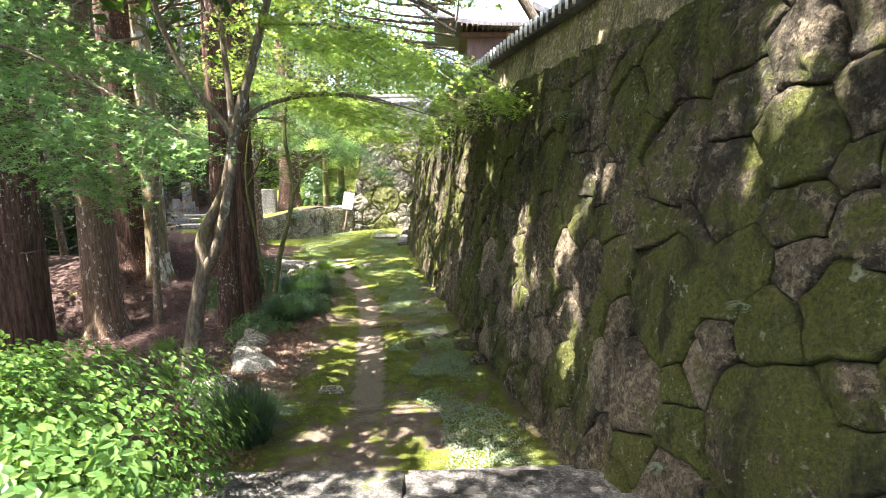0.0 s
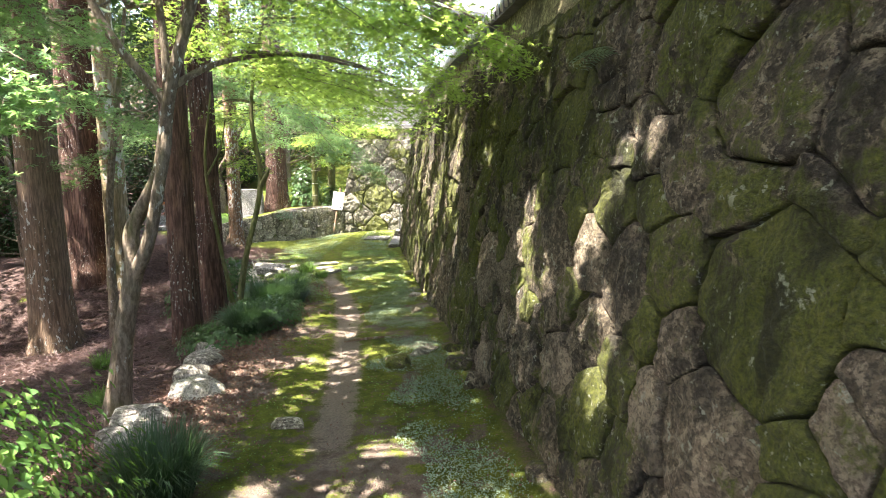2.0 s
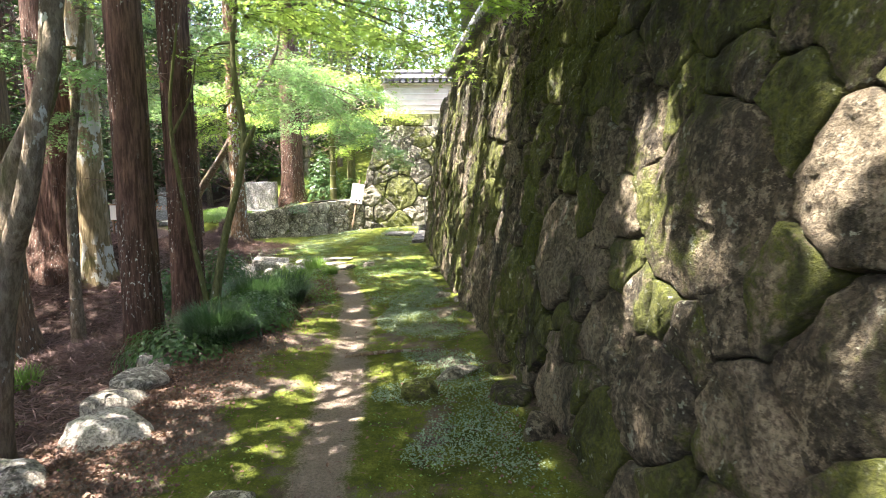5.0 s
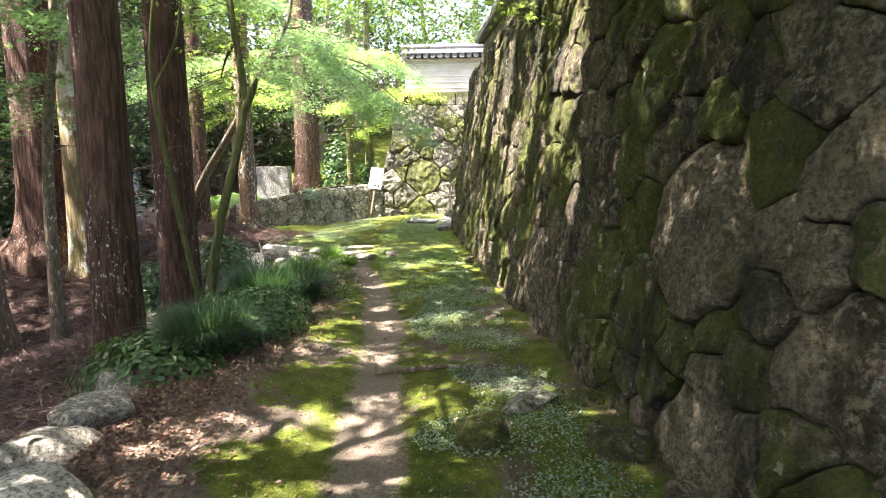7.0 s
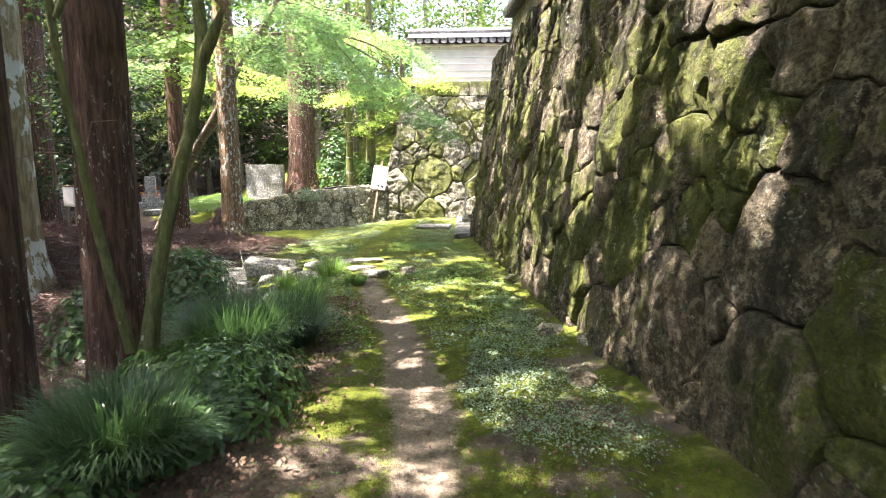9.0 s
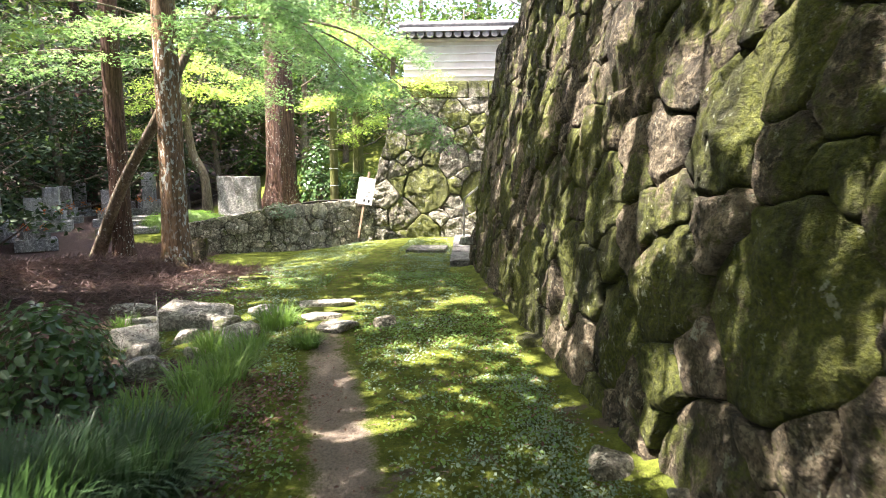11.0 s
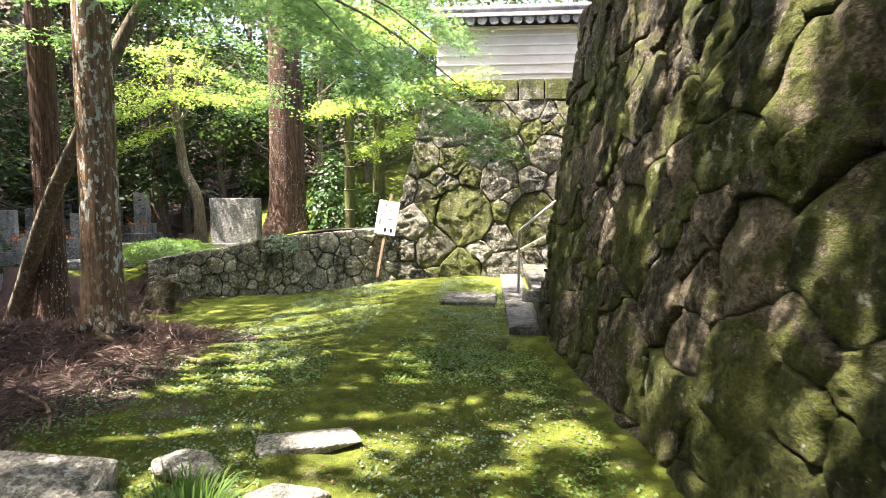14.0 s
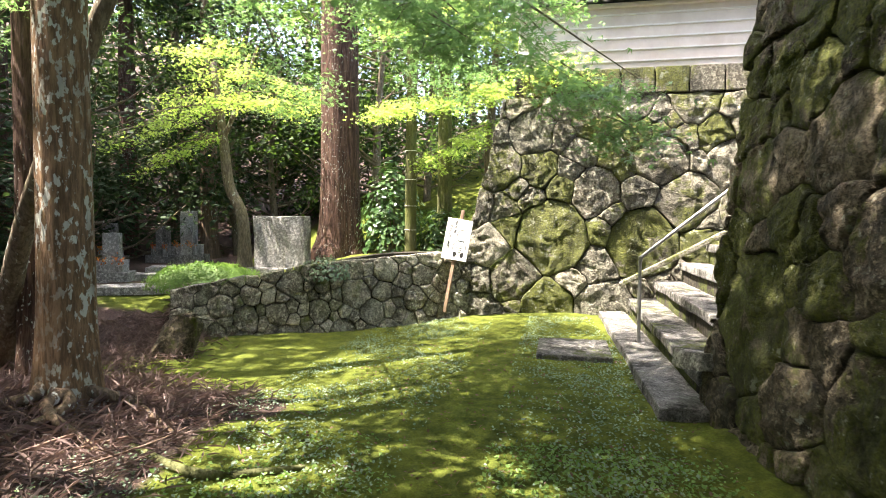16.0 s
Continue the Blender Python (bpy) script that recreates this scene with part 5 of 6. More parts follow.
def wood_tree(name, at, seed, hgt, spread_r, leaf, label, low=0.25, n=3600, size=0.17, off=(0, 0), base=None):
    """A broadleaf tree: forked trunk, boughs and an uneven crown of leaf clumps with gaps."""
    rng = np.random.default_rng(seed)
    t = thing(name, (at[0], at[1], ground_z(*at) - 0.1 if base is None else base), label, "tree", "wood")
    limbs = [tube([(0, 0, 0, 0.16), (off[0] * 0.25 + rng.normal(0, 0.2), rng.normal(0, 0.2), hgt * 0.4, 0.12), (off[0] + rng.normal(0, 0.5), rng.normal(0, 0.5), hgt * 0.9, 0.04)], 8, 4)]
    p = []
    k = 26
    for i in range(k):
        a, rr = rng.uniform(0, 6.28), spread_r * math.sqrt(rng.uniform(0.05, 1))
        zz = hgt * (low + (1 - low) * rng.uniform(0, 1)) * (1 - 0.25 * (rr / spread_r) ** 2)
        c = np.array((math.cos(a) * rr + off[0], math.sin(a) * rr + off[1], zz))
        s0 = np.array((off[0] * 0.6, off[1] * 0.6, max(0.3, zz - rr * 0.5)))
        limbs.append(tube([(*s0, 0.05), (*((s0 + c) / 2 - (0, 0, 0.1 * rr)), 0.03), (*c, 0.012)], 5, 2))
        m = n // k
        p.append(c + rng.normal(0, 1, (m, 3)) * np.array((0.62, 0.62, 0.30)) * rng.uniform(0.7, 1.25))
    put("trunk", mesh_from("trunk", *join(limbs), True), M["maple_bark"], t)
    o = np.array(t.location)
    p = let_sun_through(np.vstack(p) + o, size) - o
    put("crown", mesh_from("crown", *leaves(p, np.tile((0, 0, 1.0), (len(p), 1)), size, DIAMOND, seed, 0.5)), M[leaf], t)
    return t


proto = [wood_tree("wood_tree", (-8.2, 33.0), 11, 8.5, 3.0, "forest", "leafy green tree on the wooded slope"),
         wood_tree("wood_tree", (-17.5, 27.0), 12, 9.5, 3.4, "dark_forest", "dark evergreen tree of the wood", 0.06, 4200),
         wood_tree("wood_tree", (-2.2, 37.0), 13, 7.5, 3.0, "forest", "bright green broadleaf tree on the slope", 0.1, 3600),
         wood_tree("wood_tree", (-14.0, 12.0), 14, 10.0, 3.2, "dark_forest", "dark evergreen tree of the wood", 0.08, 4200)]
# trees added for shade on wall and path, crowns kept out of view
for k, (x, y, h, ox, n, sp) in enumerate(((4.2, 0.5, 9.5, -4.6, 7500, 2.7), (4.0, 3.6, 9.0, -5.0, 7500, 2.3), (3.8, 8.2, 9.0, -3.9, 5200, 2.2), (4.0, -3.5, 9.5, -4.0, 5600, 2.7), (-4.6, -3.5, 11, 0, 5600, 2.7),
                                          (4.4, 2.2, 11.0, -5.0, 6500, 2.7), (4.4, 5.2, 11.0, -5.2, 6500, 2.0), (3.6, 15.6, 8.8, -6.2, 2300, 2.7), (3.5, 17.6, 9.0, -5.2, 2600, 2.7),
                                          (-6.9, 5.2, 10.5, 3.3, 3000, 1.5), (3.7, 10.6, 9.0, -4.9, 4500, 2.2), (3.7, 13.8, 9.0, -4.6, 1800, 1.8), (-9.0, 11.8, 12.0, 4.0, 1300, 1.5), (-9.6, 16.0, 12.0, 3.6, 1700, 1.9), (-9.3, 7.2, 12.0, 2.0, 3600, 2.2))):
    wood_tree("shade_tree", (x, y), 60 + k, h, sp, "forest", "tall leafy tree added behind the wall to shade it" if x > 0 else "tall leafy tree added to shade the path, its crown out of view", 0.5 if x > 0 else 0.7, n, 0.19, (ox, 0), 2.4 if x > 0 else None)
rw = random.Random(5)
for k, (x, y, s, q) in enumerate(((-11.5, 37, 1.1, 0), (-16.5, 38, 1.2, 0), (-5.5, 41, 1.2, 2), (-21, 34, 1.2, 1), (-19, 22, 1.0, 1), (-17, 17, 1.1, 3), (-15, 7, 1.1, 3), (-13, 2, 1.1, 1), (-20, 12, 1.2, 3),
                                  (-13.5, 36.5, 0.9, 2), (-9.0, 44, 1.4, 0), (1.5, 40, 1.2, 0), (8, 42, 1.3, 0), (-24, 28, 1.3, 1), (-26, 18, 1.3, 3), (-18.5, 31, 1.0, 1), (-20, 40, 1.3, 0),
                                  (-1, 47, 1.6, 0), (-12, 48, 1.6, 1), (-24, 44, 1.6, 1), (-9, 2, 1.1, 3), (-6, -3, 1.2, 1), (-11, -6, 1.3, 1), (3, -9, 1.4, 0), (-3, -10, 1.4, 3), (-16, 20.5, 0.9, 0), (-30, 34, 1.6, 1), (-29, 8, 1.6, 3), (-11.8, 17.8, 0.75, 3), (13, 46, 1.5, 0), (-16, 33.5, 1.1, 1), (-19.5, 26, 1.1, 3), (-22, 22, 1.3, 1), (-18, 36, 1.2, 3), (-14, 41, 1.3, 1), (-10.5, 40.5, 1.2, 1), (-7.5, 37.5, 1.0, 0), (-4, 44, 1.3, 1), (-20.5, 17.5, 1.2, 1), (-16.5, 13, 1.1, 1), (-18, 8.5, 1.2, 3), (-17, 2, 1.3, 3), (-24, 14, 1.4, 1), (-23, 37, 1.4, 3), (-11.8, 33.2, 0.8, 0), (-1.0, 33, 0.8, 0), (3.0, 36, 1.0, 2), (-12.5, 21.5, 0.9, 3), (-13.5, 10, 1.0, 1), (-11.5, 5, 1.0, 3), (-14.5, 15, 1.1, 1), (-16, 29.5, 1.1, 1), (-13.5, 33.5, 1.0, 3), (-10, 35.5, 1.0, 1))):
    c = copy_thing(proto[q], pose(x, y, ground_z(x, y) - 0.1, 0, 0, rw.uniform(0, 360)) @ Matrix.Scale(s, 4))
    c.scale = (s, s, s * rw.uniform(0.9, 1.15))

# ---- hedge and low plants ----


def leafy(name, label, category, centre, reach, n, size, leaf, seed, boxy=0.0, stems=30, bark="maple_bark", group=""):
    """A shrub: thin stems from the ground and glossy leaves thickest near its outer face."""
    rng = np.random.default_rng(seed)
    t = thing(name, centre, label, category, group)
    d = rng.normal(0, 1, (n, 3))
    d /= np.linalg.norm(d, axis=1)[:, None]
    d[:, 2] = np.abs(d[:, 2])
    k = np.max(np.abs(d), axis=1) ** -boxy
    lump = np.array([1 + 0.16 * noise.noise(Vector(q) * 2.6 + Vector((seed, 0, 0))) + 0.10 * noise.noise(Vector(q) * 7) for q in d])
    p = d * (k * lump * (1 - 0.38 * rng.uniform(0, 1, n) ** 1.8))[:, None] * np.array(reach)
    put("leaves", mesh_from("leaves", *leaves(p, d * (1, 1, 0.6) + (0, 0, 0.7), size, OVAL, seed, 0.45)), M[leaf], t)["kind"] = "stuff"
    st = []
    for i in range(stems):
        e = p[rng.integers(n)] * 0.9
        b = e * np.array((0.35, 0.35, 0)) + (0, 0, -0.06)
        st.append(tube([(*b, 0.012), (*((e + b) / 2 + rng.normal(0, 0.03, 3)), 0.008), (*e, 0.004)], 5, 3))
    put("stem_growth", mesh_from("stem_growth", *join(st), True), M[bark], t)["kind"] = "stuff"
    return t


leafy("clipped_hedge", "clipped hedge of glossy bright green leaves beside the steps", "hedge", (-3.35, 3.1, -1.25), (1.72, 1.5, 1.42), 36000, 0.062, "hedge", 1, 0.95, 160)


def grass_clump(at, r, h, n, seed, label, leaf="grass", width=0.005, name="grass_clump", group="grass clumps"):
    rng = np.random.default_rng(seed)
    z = ground_z(*at)
    a, rr = rng.uniform(0, 6.28, n), r * 0.45 * np.sqrt(rng.uniform(0, 1, n))
    base = np.stack([np.cos(a) * rr, np.sin(a) * rr, np.full(n, -0.02)], 1)
    out = a + rng.normal(0, 0.5, n)
    ln = rng.uniform(0.5, 1.15, n)
    dirv = np.stack([np.cos(out), np.sin(out), np.zeros(n)], 1)
    sidev = np.stack([-np.sin(out), np.cos(out), np.zeros(n)], 1)
    fall = rng.uniform(0.25, 1.0, n)
    vs = []
    for s, w in ((0, 1), (0.4, 1), (0.75, 0.7)):
        q = base + dirv * (r * 0.75 * fall * ln * s ** 1.5)[:, None] + np.array((0, 0, 1)) * (h * ln * (1.35 * s - 0.75 * fall * s * s))[:, None]
        vs += [q - sidev * width * w, q + sidev * width * w]
    q = base + dirv * (r * 0.75 * fall * ln * 1.05)[:, None] + np.array((0, 0, 1)) * (h * ln * (1.35 - 0.85 * fall))[:, None]
    vs.append(q)
    v = np.stack(vs, 1).reshape(-1, 3)
    f = np.array([(0, 1, 3), (0, 3, 2), (2, 3, 5), (2, 5, 4), (4, 5, 6)])
    f = (np.arange(n)[:, None, None] * 7 + f[None]).reshape(-1, 3)
    ob = thing(name, (at[0], at[1], z), label, "grass", group)
    q = n // 4
    for i in range(4):
        put("tuft", mesh_from("tuft", v[i * q * 7:(i + 1) * q * 7], f[:q * 5]), M[leaf], ob)
    return ob


grass_clump((-1.95, 5.35), 0.5, 0.52, 1600, 1, "grey-green tuft of fine grass at the hedge's foot", width=0.004)
grass_clump((-2.68, 9.55), 0.56, 0.40, 3600, 2, "dark green arching grass tuft beside the path", width=0.0035)
grass_clump((-2.55, 10.35), 0.42, 0.32, 1300, 3, "dark green arching grass tuft beside the path")
grass_clump((-2.85, 11.25), 0.62, 0.46, 3600, 4, "tall dark green grass tuft by the young maple", width=0.0035)
grass_clump((-2.6, 11.6), 0.5, 0.42, 1500, 5, "dark green arching grass tuft beside the path")
for k, (x, y, r, h) in enumerate(((-3.5, 14.35, 0.3, 0.25), (-3.15, 15.1, 0.35, 0.28), (-3.1, 14.3, 0.3, 0.2), (-2.9, 13.3, 0.3, 0.25), (-2.7, 12.5, 0.35, 0.3), (-3.5, 13.2, 0.3, 0.25), (-4.7, 15.0, 0.25, 0.2), (-3.9, 7.9, 0.25, 0.2), (-4.6, 9.2, 0.3, 0.25), (-3.2, 12.6, 0.35, 0.25), (-3.0, 13.8, 0.3, 0.22), (-3.6, 12.5, 0.35, 0.3), (-2.6, 14.3, 0.25, 0.15), (-3.3, 13.6, 0.35, 0.28))):
    grass_clump((x, y), r, h, 260, 20 + k, "thin tuft of bright grass", "meadow", 0.005)
leafy("low_shrub", "low glossy shrub creeping between the grass tufts", "shrub", (-2.62, 10.2, ground_z(-2.62, 10.2)), (0.6, 0.85, 0.34), 2600, 0.05, "shrub", 5, 0.0, 24)
leafy("low_shrub", "low glossy shrub at the foot of the cedar", "shrub", (-2.95, 9.2, ground_z(-2.95, 9.2) - 0.05), (0.6, 0.5, 0.36), 2000, 0.05, "shrub", 6, 0.0, 16)
leafy("dark_shrub", "dark leggy evergreen shrub in the litter", "shrub", (-4.25, 13.35, ground_z(-4.25, 13.35)), (0.5, 0.5, 0.8), 1100, 0.075, "shrub", 7, 0.0, 40)
leafy("dark_shrub", "dark leggy evergreen shrub in the litter", "shrub", (-4.8, 12.5, ground_z(-4.8, 12.5)), (0.5, 0.5, 0.75), 1000, 0.075, "shrub", 8, 0.0, 30)
leafy("evergreen_bush", "glossy evergreen bush behind the rubble wall", "shrub", (-5.9, 27.0, ground_z(-5.9, 27.0)), (0.75, 0.6, 1.9), 1500, 0.12, "shrub", 9, 0.0, 30)
leafy("evergreen_bush", "glossy evergreen bush beside the dark trunk", "shrub", (-4.75, 26.9, ground_z(-4.75, 26.9)), (0.75, 0.6, 1.9), 1700, 0.12, "shrub", 10, 0.0, 30)
leafy("trailing_plant", "fine-leaved plant trailing over the rubble wall", "shrub", (-6.0, 23.45, -0.6), (0.5, 0.35, 0.35), 900, 0.05, "clover", 11, 0.0, 14)
leafy("fern_bank", "bright fern and herb bank by the graveyard path", "shrub", (-8.9, 24.6, ground_z(-8.9, 24.6)), (1.0, 1.1, 0.42), 4200, 0.06, "meadow", 12, 0.0, 20)
leafy("fern_bank", "bright fern and herb bank by the graveyard path", "shrub", (-9.9, 26.0, ground_z(-9.9, 26.0)), (1.2, 1.0, 0.5), 2600, 0.08, "meadow", 13, 0.0, 20)
for k, (x, y) in enumerate(((-16, 26), (-13.4, 21.4), (-12.3, 19.2), (-14.8, 23.5), (-12.6, 13.2), (-11.2, 9.2), (-13.5, 17.0))):
    leafy("dark_shrub", "dark undergrowth shrub below the wood", "shrub", (x, y, ground_z(x, y) - 0.1), (1.3, 1.3, 1.5), 1500, 0.14, "forest" if k % 2 else "dark_forest", 30 + k, 0.0, 14, group="undergrowth")


def fern(at, size, n, seed, label, facing):
    """Arching fronds with leaflets on both sides."""
    rng = np.random.default_rng(seed)
    vs, fs, k = [], [], 0
    for i in range(n):
        a = facing + rng.uniform(-1.1, 1.1)
        d = np.array((math.cos(a), math.sin(a), 0))
        sd = np.array((-d[1], d[0], 0))
        for j in range(14):
            t = j / 14
            q = d * size * t + np.array((0, 0, size * (0.55 * t - 0.75 * t * t)))
            w = size * 0.26 * math.sin(math.pi * (0.12 + 0.86 * (1 - t)))
            for sg in (-1, 1):
                e = q + sd * sg * w + d * w * 0.5 - np.array((0, 0, 0.12 * w))
                vs += [q, q + d * size * 0.055, e]
                fs.append((k, k + 1, k + 2))
                k += 3
    ob = put("fern", mesh_from("fern", vs, fs), M["clover"])
    ob.location = at
    return tagged(ob, label, "fern", "ferns")


fern((wall_x(5.4, 1.95) - 0.05, 5.4, 1.95), 0.34, 6, 3, "small fern growing from a joint of the wall", math.pi * 0.95)
fern((wall_x(3.0, 0.75) - 0.05, 3.0, 0.75), 0.12, 5, 4, "small fern growing from a joint of the wall", math.pi)
fern((wall_x(3.4, -0.4) - 0.05, 3.4, -0.4), 0.10, 5, 5, "small fern growing from a joint of the wall", math.pi)
fern((-0.45, 15.2, -1.13), 0.2, 7, 6, "small fern at the foot of the wall", math.pi)

# ---- roots, sticks and litter ----


def root(points, label, name="tree_root", material="cedar_pale"):
    w = [(x, y, ground_z(x, y) + dz, r) for x, y, dz, r in points]
    v, f = tube(w, 8, 6, 0.05)
    return tagged(put(name, mesh_from(name, v, f, True), M[material]), label, "root" if "root" in name else "stick", "roots and sticks")


for k, (a, ln, bend) in enumerate(((-70, 0.75, 0.15), (-38, 0.9, -0.2), (-110, 0.7, 0.1), (-10, 0.8, 0.2))):
    c, s = math.cos(radians(a)), math.sin(radians(a))
    root([(-5.95 + c * 0.18, 18.4 + s * 0.18, 0.16, 0.055), (-5.95 + c * 0.5 * ln - s * bend, 18.4 + s * 0.5 * ln + c * bend, 0.09, 0.04), (-5.95 + c * ln * 1.3, 18.4 + s * ln * 1.3, 0.01, 0.018)], "pale bare root of the lichened cedar")
root([(-1.25, 9.2, 0.0, 0.012), (-1.0, 9.28, 0.02, 0.02), (-0.7, 9.38, 0.02, 0.016), (-0.45, 9.4, 0.0, 0.008)], "thin root crossing the mossy track")
root([(0.12, 9.5, 0.01, 0.012), (0.33, 8.9, 0.03, 0.015), (0.42, 8.4, 0.01, 0.008)], "dry fallen branch at the wall's foot", "fallen_branch", "twig")
root([(-3.4, 8.7, 0.02, 0.02), (-3.3, 9.0, 0.10, 0.03), (-3.3, 9.3, 0.06, 0.02)], "pale bare root at the cedar's foot")
root([(-5.0, 17.9, 0.0, 0.02), (-4.3, 17.6, 0.03, 0.03), (-3.8, 17.9, 0.0, 0.015)], "mossy root crossing the ground", material="green_bark")
root([(-5.6, 16.6, 0.03, 0.012), (-4.9, 16.3, 0.05, 0.014), (-4.55, 15.9, 0.0, 0.008)], "thin dry branch on the litter", "fallen_branch", "twig")
rl = random.Random(8)
for k in range(16):
    x, y, a = rl.uniform(-8.5, -4.8), rl.uniform(15.5, 19.2), rl.uniform(0, 6.28)
    ln = rl.uniform(0.25, 0.6)
    root([(x, y, 0.03, 0.006), (x + math.cos(a) * ln, y + math.sin(a) * ln, 0.07, 0.008), (x + math.cos(a + 0.3) * 2 * ln, y + math.sin(a + 0.3) * 2 * ln, 0.02, 0.004)], "thin dry branch on the litter", "fallen_branch", "twig")


def strewn(name, label, category, n, region, size, shape, material, seed, lift=0.012, spread=0.3, keep=None):
    """Small things strewn over the ground: too many to count."""
    rng = np.random.default_rng(seed)
    x, y = rng.uniform(region[0], region[1], n), rng.uniform(region[2], region[3], n)
    if keep is not None:
        m = keep(x, y, rng)
        x, y = x[m], y[m]
    z = height(x, y) + lift + rng.uniform(0, lift, len(x)) + np.array([0.03 * noise.noise((a * 1.6, b * 1.6, 0)) + 0.014 * noise.noise((a * 5.5, b * 5.5, 4)) for a, b in zip(x, y)])
    z -= 0.03 * np.exp(-(track_distance(x, y) / 0.3) ** 2) * (1 - smooth(14, 16, y))
    p = np.stack([x, y, z], 1)
    ob = put(name, mesh_from(name, *leaves(p, np.tile((0, 0, 1.0), (len(p), 1)), size, shape, seed, spread)), M[material])
    tagged(ob, label, category, kind="stuff")


def patchy(scale, seed, level):
    def keep(x, y, rng):
        n = np.array([noise.noise((a * scale, b * scale, seed)) for a, b in zip(x, y)])
        wd = wall_x(y, -1.17) - x
        return (n + rng.normal(0, 0.24, len(x)) > level) & (wd > 0.12) & (track_distance(x, y) > 0.25)
    return keep


def by_wall(x, y, rng):
    wd = wall_x(y, -1.17) - x
    n = np.array([noise.noise((a * 1.4, b * 1.4, 3)) for a, b in zip(x, y)])
    return (wd > 0.1) & (wd < 0.95 + 0.5 * n) & (n + rng.normal(0, 0.15, len(x)) > -0.10)


LITTER_BLADE = (np.array([(0, 0, 0), (0.035, 0.5, 0.07), (0, 1.0, 0), (-0.035, 0.5, 0.07)]), np.array([(0, 1, 2), (0, 2, 3)]))
strewn("ground_cover", "small grey-green leaves covering the ground by the wall", "ground cover", 120000, (-1.8, 1.3, 4.7, 13.5), 0.018, DIAMOND, "clover", 1, 0.014, 0.5, by_wall)
strewn("ground_cover", "small clover leaves in the moss", "ground cover", 62000, (-5.2, -0.2, 11.5, 24.0), 0.025, DIAMOND, "clover", 2, 0.012, 0.45, patchy(1.3, 5, 0.05))
strewn("ground_cover", "bright clover leaves in the moss", "ground cover", 42000, (-5.0, -0.6, 11.5, 18.5), 0.03, DIAMOND, "meadow", 3, 0.014, 0.45, patchy(0.7, 15, 0.15))
strewn("ground_cover", "sparse herbs on the track's edge", "ground cover", 9000, (-2.6, 0.5, 5, 13), 0.02, DIAMOND, "meadow", 13, 0.01, 0.45, patchy(1.5, 25, 0.25))
strewn("fallen_leaves", "red-brown fallen leaves along the path's edge", "leaf litter", 46000, (-3.4, -1.7, 4.8, 13.5), 0.03, DIAMOND, "dead", 4, 0.012, 0.5, lambda x, y, rng: (x + 0.08 * (y - 9) + rng.normal(0, 0.22, len(x)) < -2.15))
strewn("fallen_leaves", "red-brown fallen leaves along the wall's foot", "leaf litter", 9000, (-1.4, 1.3, 4.7, 17), 0.026, OVAL, "dead", 5, 0.014, 0.5, lambda x, y, rng: (np.abs(wall_x(y, -1.17) - x - 0.18) < np.abs(rng.normal(0, 0.2, len(x)))) & (wall_x(y, -1.17) - x > 0.03))
strewn("fallen_leaves", "scattered fallen leaves", "leaf litter", 5200, (-4.5, 0.8, 4.8, 22), 0.026, OVAL, "dead", 6, 0.012, 0.5)
strewn("cedar_litter", "reddish dry cedar needles and twigs covering the ground", "leaf litter", 46000, (-9.6, -4.2, 13.8, 23.6), 0.15, LITTER_BLADE, "needles", 7, 0.03, 0.5, lambda x, y, rng: (x + rng.normal(0, 0.3, len(x)) < -4.8 - 0.25 * np.clip(y - 18.3, 0, 9) - 1.6 * smooth(19.3, 20.6, y)))
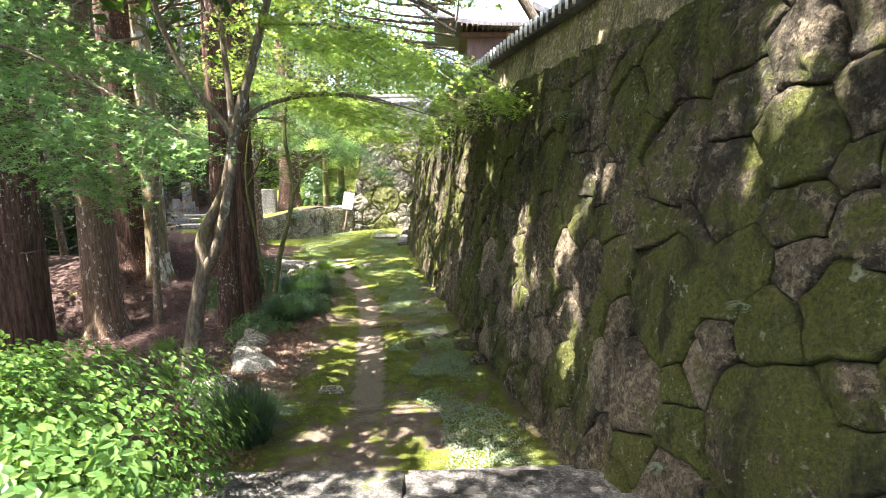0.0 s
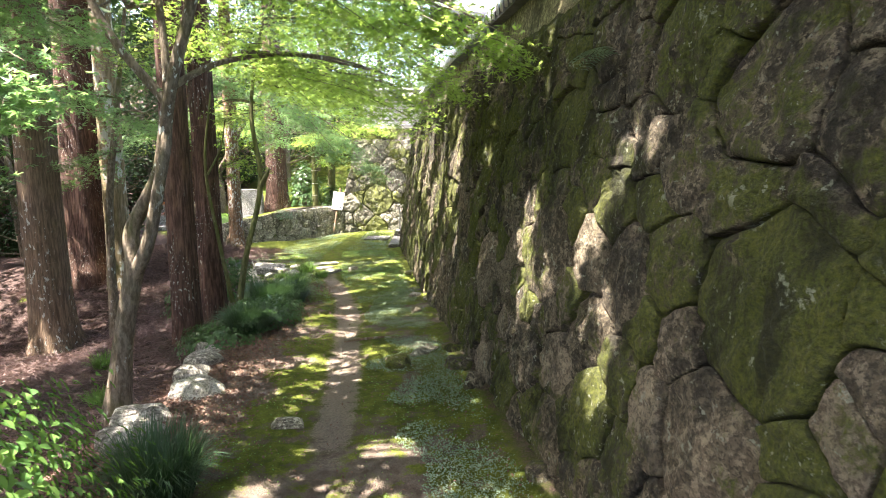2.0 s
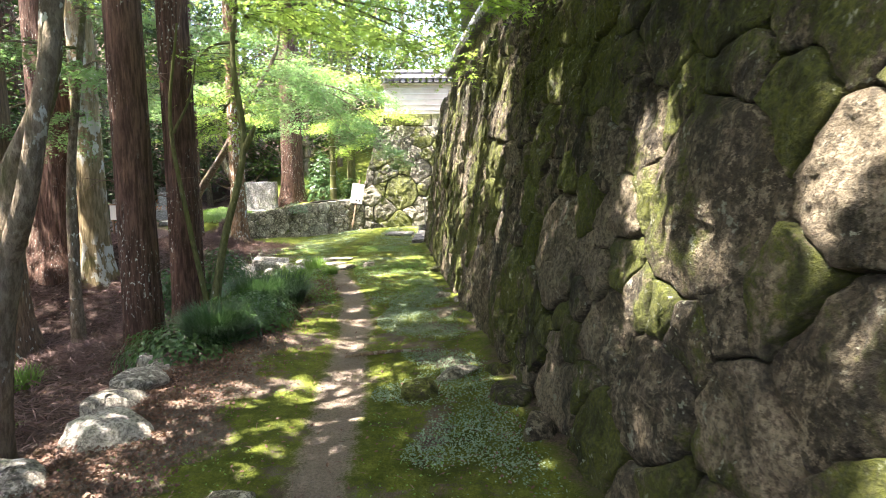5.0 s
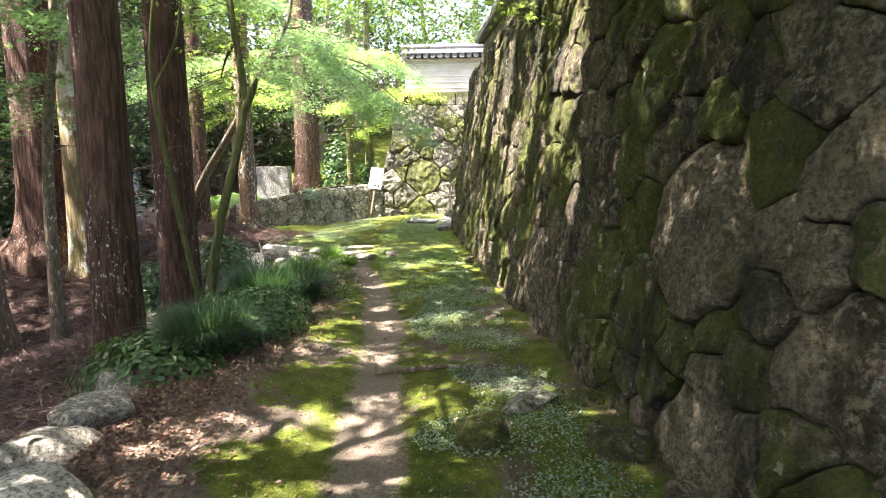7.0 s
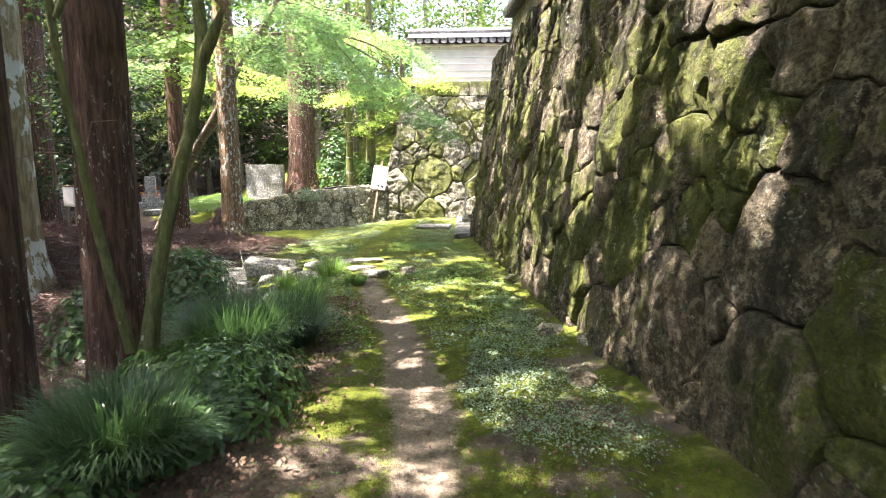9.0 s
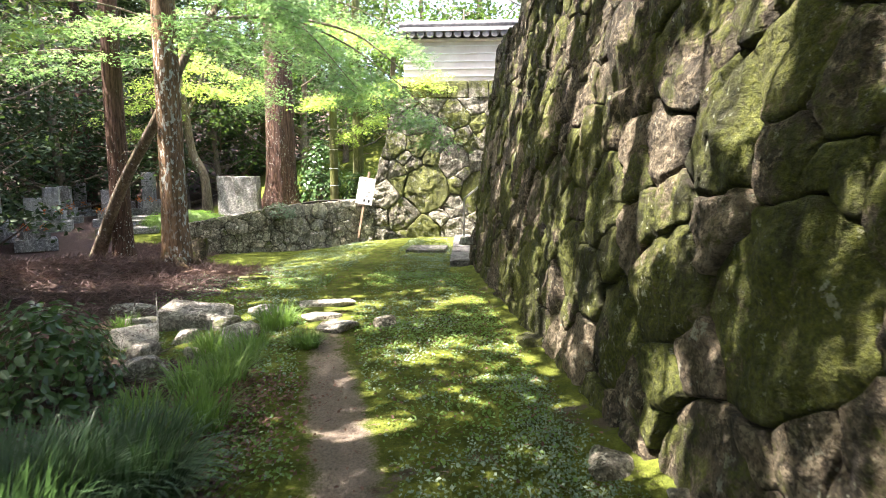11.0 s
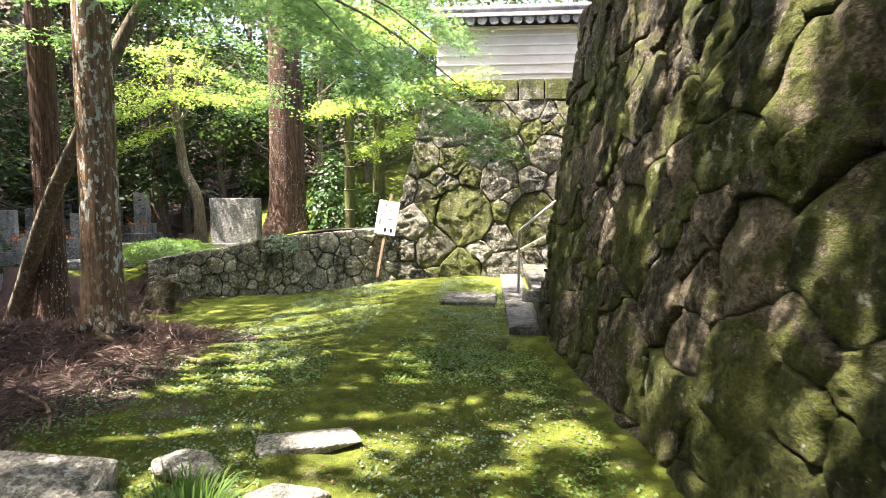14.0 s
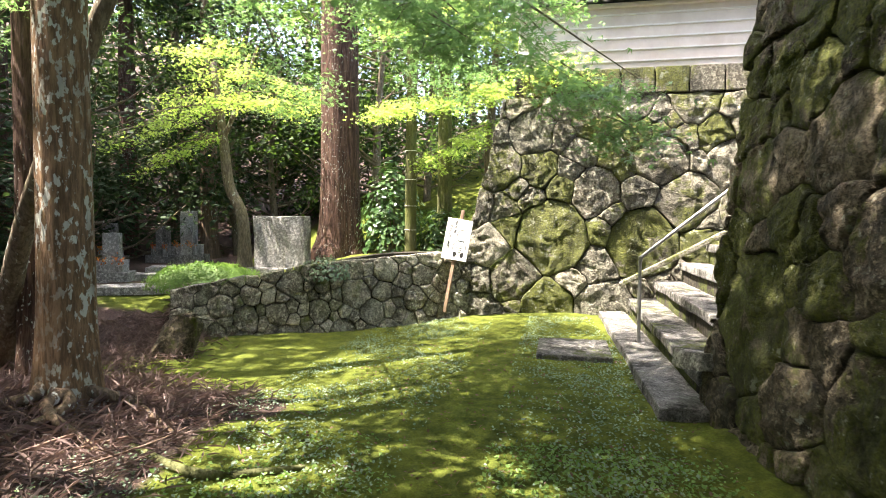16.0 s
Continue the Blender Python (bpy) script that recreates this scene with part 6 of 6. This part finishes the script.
strewn("cedar_litter", "reddish dry cedar needles under the trees", "leaf litter", 34000, (-9.2, -2.9, 5.0, 14.0), 0.14, LITTER_BLADE, "needles", 8, 0.02, 0.45, lambda x, y, rng: x + rng.normal(0, 0.3, len(x)) < -3.6)
strewn("meadow_grass", "sunlit grass on the slope behind the wall", "grass", 16000, (-9, 2, 27.5, 36), 0.16, LITTER_BLADE, "meadow", 9, 0.03, 0.9)
strewn("twig_bits", "short dry twigs on the track", "twigs", 1600, (-3.2, 0.6, 5.0, 19), 0.06, LITTER_BLADE, "twig", 10, 0.012, 0.2)

# ---- the stones of the walls ----


def tall_sizes(u, v, k, rng):
    big = 0.50 if v < 0.6 else 0.38
    if k < 0.012:
        return rng.uniform(0.8, 1.1) * big
    if k < 0.10:
        return rng.uniform(0.55, 0.8) * big
    return rng.uniform(0.11, 0.22)


def far_sizes(u, v, k, rng):
    big = 0.80 if v < 0.5 else 0.46
    if k < 0.03:
        return rng.uniform(0.8, 1.1) * big
    if k < 0.12:
        return rng.uniform(0.5, 0.75) * big
    return rng.uniform(0.15, 0.30)


def low_sizes(u, v, k, rng):
    return rng.uniform(0.16, 0.25) if k < 0.03 else rng.uniform(0.085, 0.14)


stone_wall(tall_wall, "stone", M["wall_stone"], wall_surface, [(0.6, -1.5), (WALL_END + 0.12, -1.5), (WALL_END + 0.5, WALL_TOP), (0.6, WALL_TOP)], tall_sizes, 3, 0.004, 0.2, 0.02, 300, count=36, keep=lambda u, v: v < 1.0 and u > 2.0)
stone_wall(far_wall, "stone", M["far_stone"], far_surface, [(-4.15, -1.4), (5.0, -1.4), (5.0, 2.42), (-3.25, 2.42)], far_sizes, 5, 0.004, 0.16, 0.02, 300, count=28)
stone_wall(low_wall, "stone", M["low_stone"], low_surface, [(-0.5, -1.62), (LOW_LEN, -1.62), (LOW_LEN, low_top(LOW_LEN)), (2.0, low_top(2.0)), (-0.5, low_top(0))], low_sizes, 6, 0.007, 0.12, 0.045, 300, flip=True, count=18, warp=0.5)
for k in range(15):
    part("cut_block", box((0.51, 0.5, 0.42), (-2.65 + 0.53 * k, 24.83, 2.63), 0.02, 0.012, 3, k + 2), M["far_stone"], far_wall, "squared top course block")
